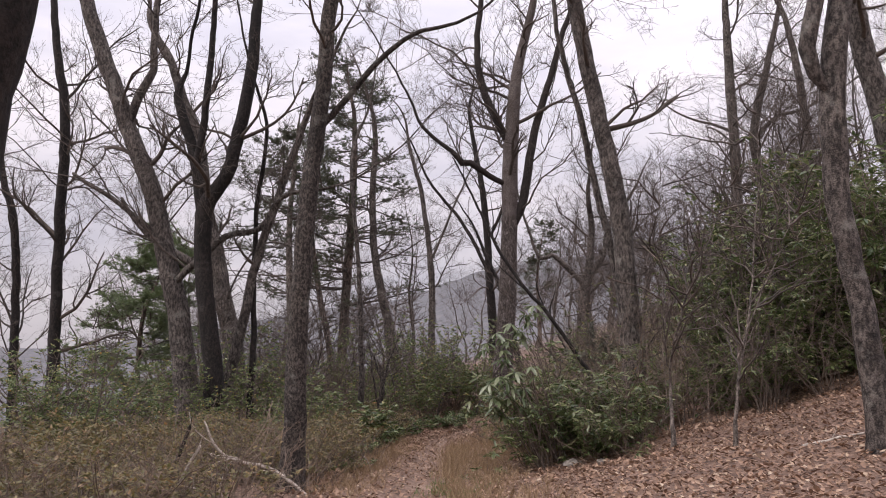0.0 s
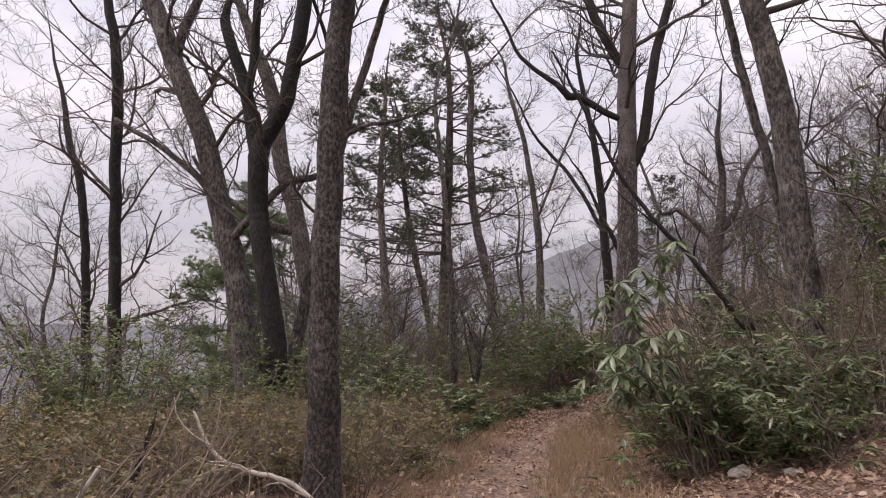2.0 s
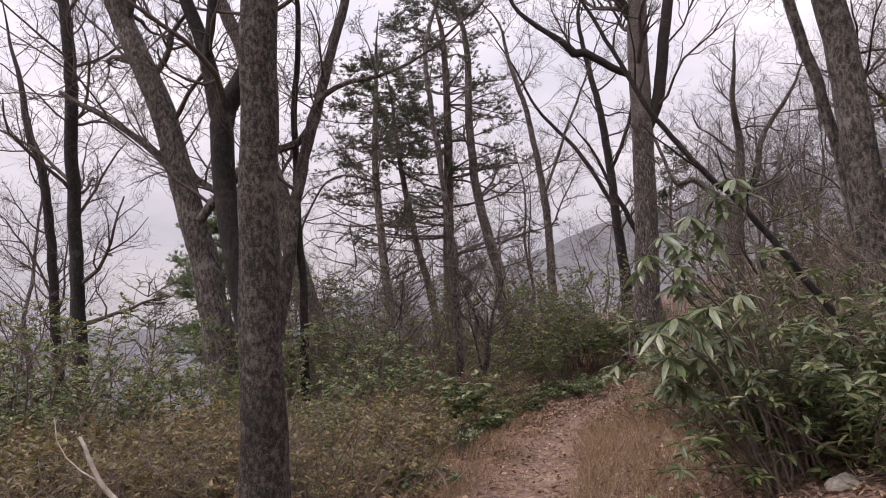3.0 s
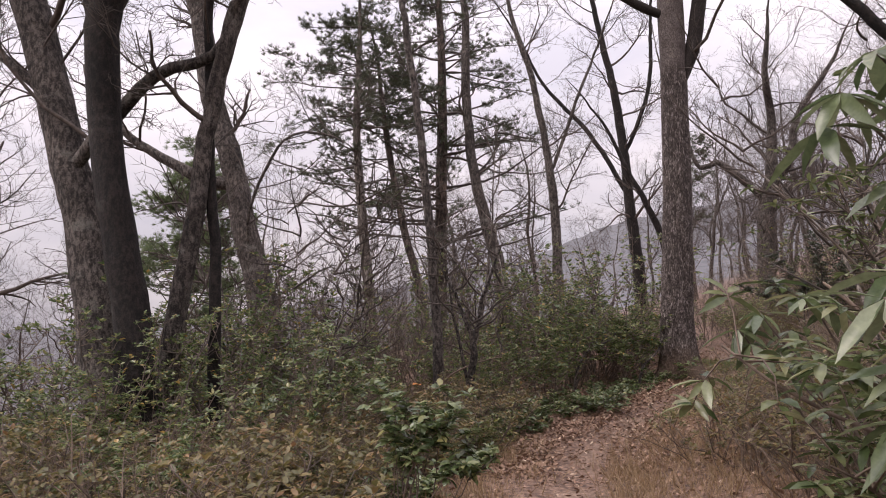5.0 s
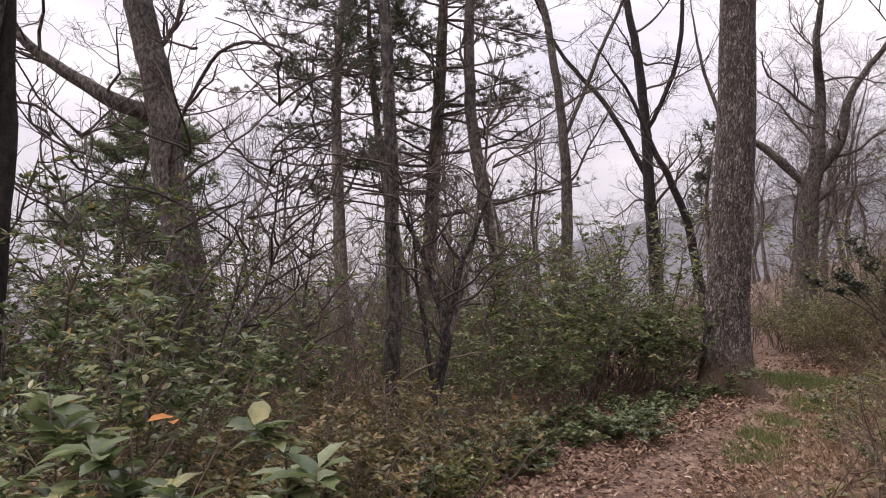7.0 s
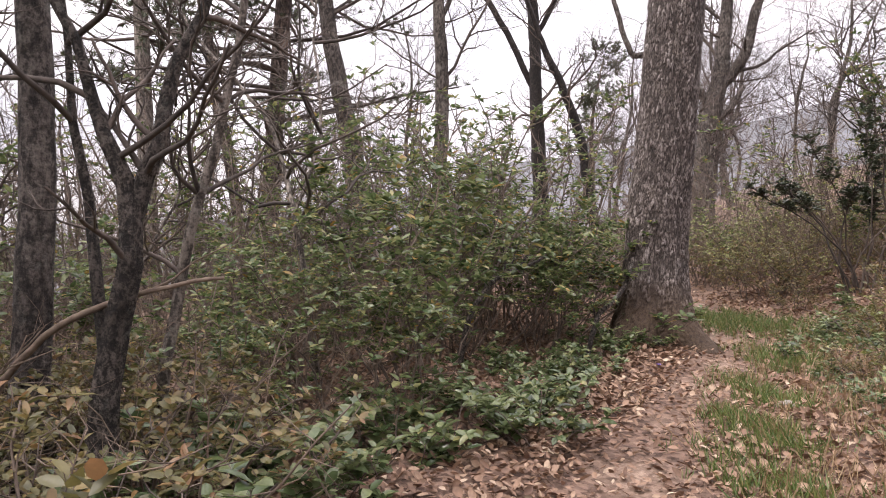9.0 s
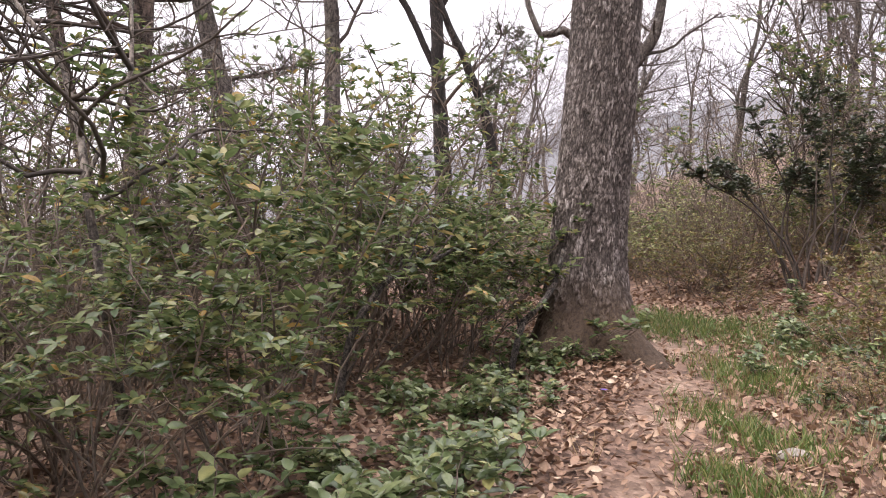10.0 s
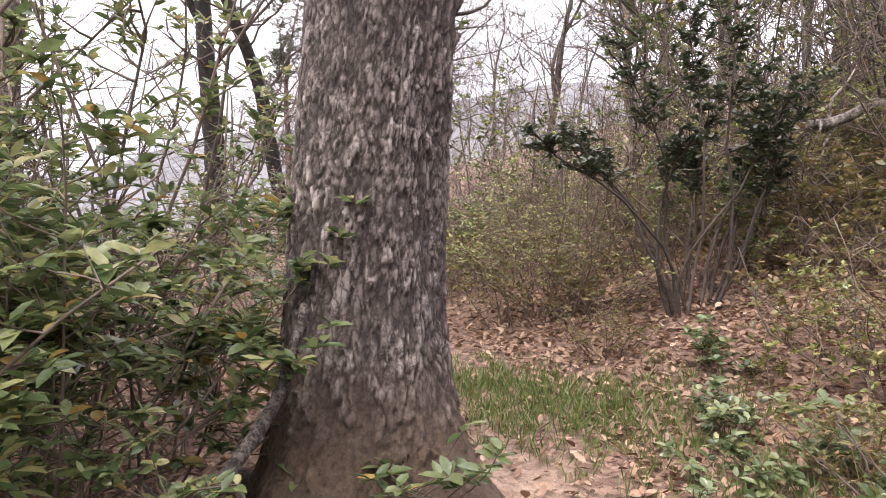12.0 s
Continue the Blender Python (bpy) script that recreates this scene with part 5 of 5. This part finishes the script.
# bright clumps among the low shrubs
clumps = [shrub("bright_clump", "low clump of bright yellow-green leaves", "plant", 330 + i, 0.5, 0.4, 12, 6, LEAF_YOUNG, TWIG_BRUSH, (4, 7), 0.045, 0.018, lift=0.6, group="bright clumps", thick=0.004) for i in range(2)]
stand(clumps, [(-1.1, 19.4, 1.0), (-1.45, 18.8, 0.8), (-2.2, 17.4, 0.8), (-1.6, 13.2, 0.9), (-2.4, 14.0, 1.0), (-3.2, 13.4, 1.0), (-2.0, 12.4, 0.8), (-3.6, 15.6, 1.0)], 331)

# broad-leaved young rhododendron with one orange leaf
bright = shrub("young_rhododendron", "young rhododendron with broad leaves, one turned orange", "shrub", 320, 1.14, 0.42, 13, 8, LEAF_SEEDLING, TWIG_GREY, (5, 8), 0.105, 0.054, lift=0.05, droop=0.25, thick=0.008, leaf_low=0.66)
bright.matrix_basis = pose(-1.3, 15.6, float(ground_z(-1.3, 15.6)))
og = Geo()
og.leaves([(0.08, -0.08, 1.14), (0.09, -0.07, 1.15)], [(0.6, -0.8, 0.2), (-0.3, -0.9, 0.1)], [(0, 0, 1), (0.2, 0, 1)], 0.08, 0.04)
tagged(part("orange_leaf", og, RUST, bright, "withered orange leaf"), kind="stuff")


# ---- fallen leaves and grass ----
def litter():
    rng = np.random.default_rng(400)
    g = Geo()

    def sheet(n, x0, x1, y0, y1, chance, lo, hi):
        x, y = rng.uniform(x0, x1, n), rng.uniform(y0, y1, n)
        d = x - trail_x(y)
        k = rng.uniform(0, 1, n) < chance(d, y)
        x, y = x[k], y[k]
        m = len(x)
        a = rng.uniform(0, 6.283, m)
        p = np.stack([x, y, ground_z(x, y) + rng.uniform(0.006, 0.05, m)], 1)
        w = np.stack([np.cos(a), np.sin(a), rng.normal(0.05, 0.28, m)], 1)
        up = np.stack([rng.normal(0, 0.45, m), rng.normal(0, 0.45, m), np.ones(m)], 1)
        ln = rng.uniform(lo, hi, m)
        g.leaves(p, w, up, ln, ln * rng.uniform(0.35, 0.7, m), droop=-0.25, fold=0.22)

    sheet(42000, -2.2, 8.5, -1, 33, lambda d, y: np.where(d > 0.55, 0.9, np.where(d > -0.5, 0.42, 0.8)) * np.interp(y, (-1, 20, 33), (0.85, 1, 0.8)), 0.038, 0.085)
    sheet(30000, 0.4, 8, 20.5, 31, lambda d, y: np.where(np.abs(d) < 0.5, 0.3, 0.9), 0.03, 0.085)
    sheet(22000, 0.6, 8.5, 2, 14, lambda d, y: np.where(d < 0.5, 0.3, 0.9), 0.03, 0.075)
    sheet(26000, -1.5, 4.5, 3, 30, lambda d, y: np.where(np.abs(d) < 0.26, 0.4, np.where(np.abs(d) < 0.8, 0.95, 0.0)), 0.018, 0.06)
    sheet(16000, -1.6, 2.6, 18, 27, lambda d, y: np.where(np.abs(d) < 0.32, 0.12, np.where(d < 0, 0.95, 0.5)), 0.04, 0.085)
    sheet(14000, -9, -1, 3, 30, lambda d, y: 0.5 + 0 * d, 0.06, 0.12)
    me = g.mesh("fallen_leaves", LEAF_DRY)
    tagged(new("fallen_leaves", me), "curled brown fallen oak leaves strewn over the ground", "leaves", kind="stuff")


def grass(name, label, material, seed, patches, n, lo, hi, width):
    rng = np.random.default_rng(seed)
    P, T = [], []
    for x0, y0, rx, ry, share in patches:
        m = int(n * share)
        cx, cy = x0 + rng.normal(0, rx, m // 7 + 1), y0 + rng.normal(0, ry, m // 7 + 1)
        x, y = np.repeat(cx, 7) + rng.normal(0, 0.025, 7 * len(cx)), np.repeat(cy, 7) + rng.normal(0, 0.025, 7 * len(cx))
        z = ground_z(x, y)
        h = rng.uniform(lo, hi, len(x))
        P.append(np.stack([x, y, z - 0.01], 1))
        T.append(np.stack([x + rng.normal(0, 0.45, len(x)) * h, y + rng.normal(0, 0.45, len(x)) * h, z + h], 1))
    g = Geo()
    np.random.seed(seed)
    g.blades(np.vstack(P), np.vstack(T), width)
    tagged(new(name, g.mesh(name, material)), label, "grass", kind="stuff")


litter()
edge = lambda y, off: float(trail_x(y)) + off
grass("green_grass", "short green grass along the trail edge", GRASS, 410,
      [(edge(22.2, 0.75), 22.2, 0.12, 0.4, 0.12), (edge(23.2, 0.7), 23.2, 0.1, 0.4, 0.16), (edge(24.3, 0.6), 24.3, 0.1, 0.45, 0.16), (edge(25.4, 0.75), 25.4, 0.15, 0.5, 0.1), (4.0, 27.6, 0.45, 0.35, 0.3), (3.6, 28.4, 0.4, 0.3, 0.2), (4.3, 26.4, 0.4, 0.5, 0.14), (4.6, 25.2, 0.4, 0.5, 0.06), (3.4, 25.8, 0.2, 0.3, 0.06), (3.6, 23.6, 0.5, 0.9, 0.06), (0.3, 10.0, 0.25, 0.7, 0.06)], 9000, 0.05, 0.14, 0.008)
grass("dry_grass", "tan dry grass and stalks beside the trail", STRAW, 411,
      [(edge(y, s * w), y, 0.28, 0.7, 0.05) for y in (7, 9, 11, 13, 15, 17, 19) for s, w in ((1, 1.0), (-1, 1.0)) if s > 0 or y > 10]
      + [(edge(y, 1.8), y, 0.6, 0.9, 0.1) for y in (14, 16, 18, 20, 22, 24)] + [(edge(y, 0.5), y, 0.12, 0.7, 0.04) for y in (8, 10, 12, 14, 16, 18)], 12000, 0.06, 0.27, 0.006)
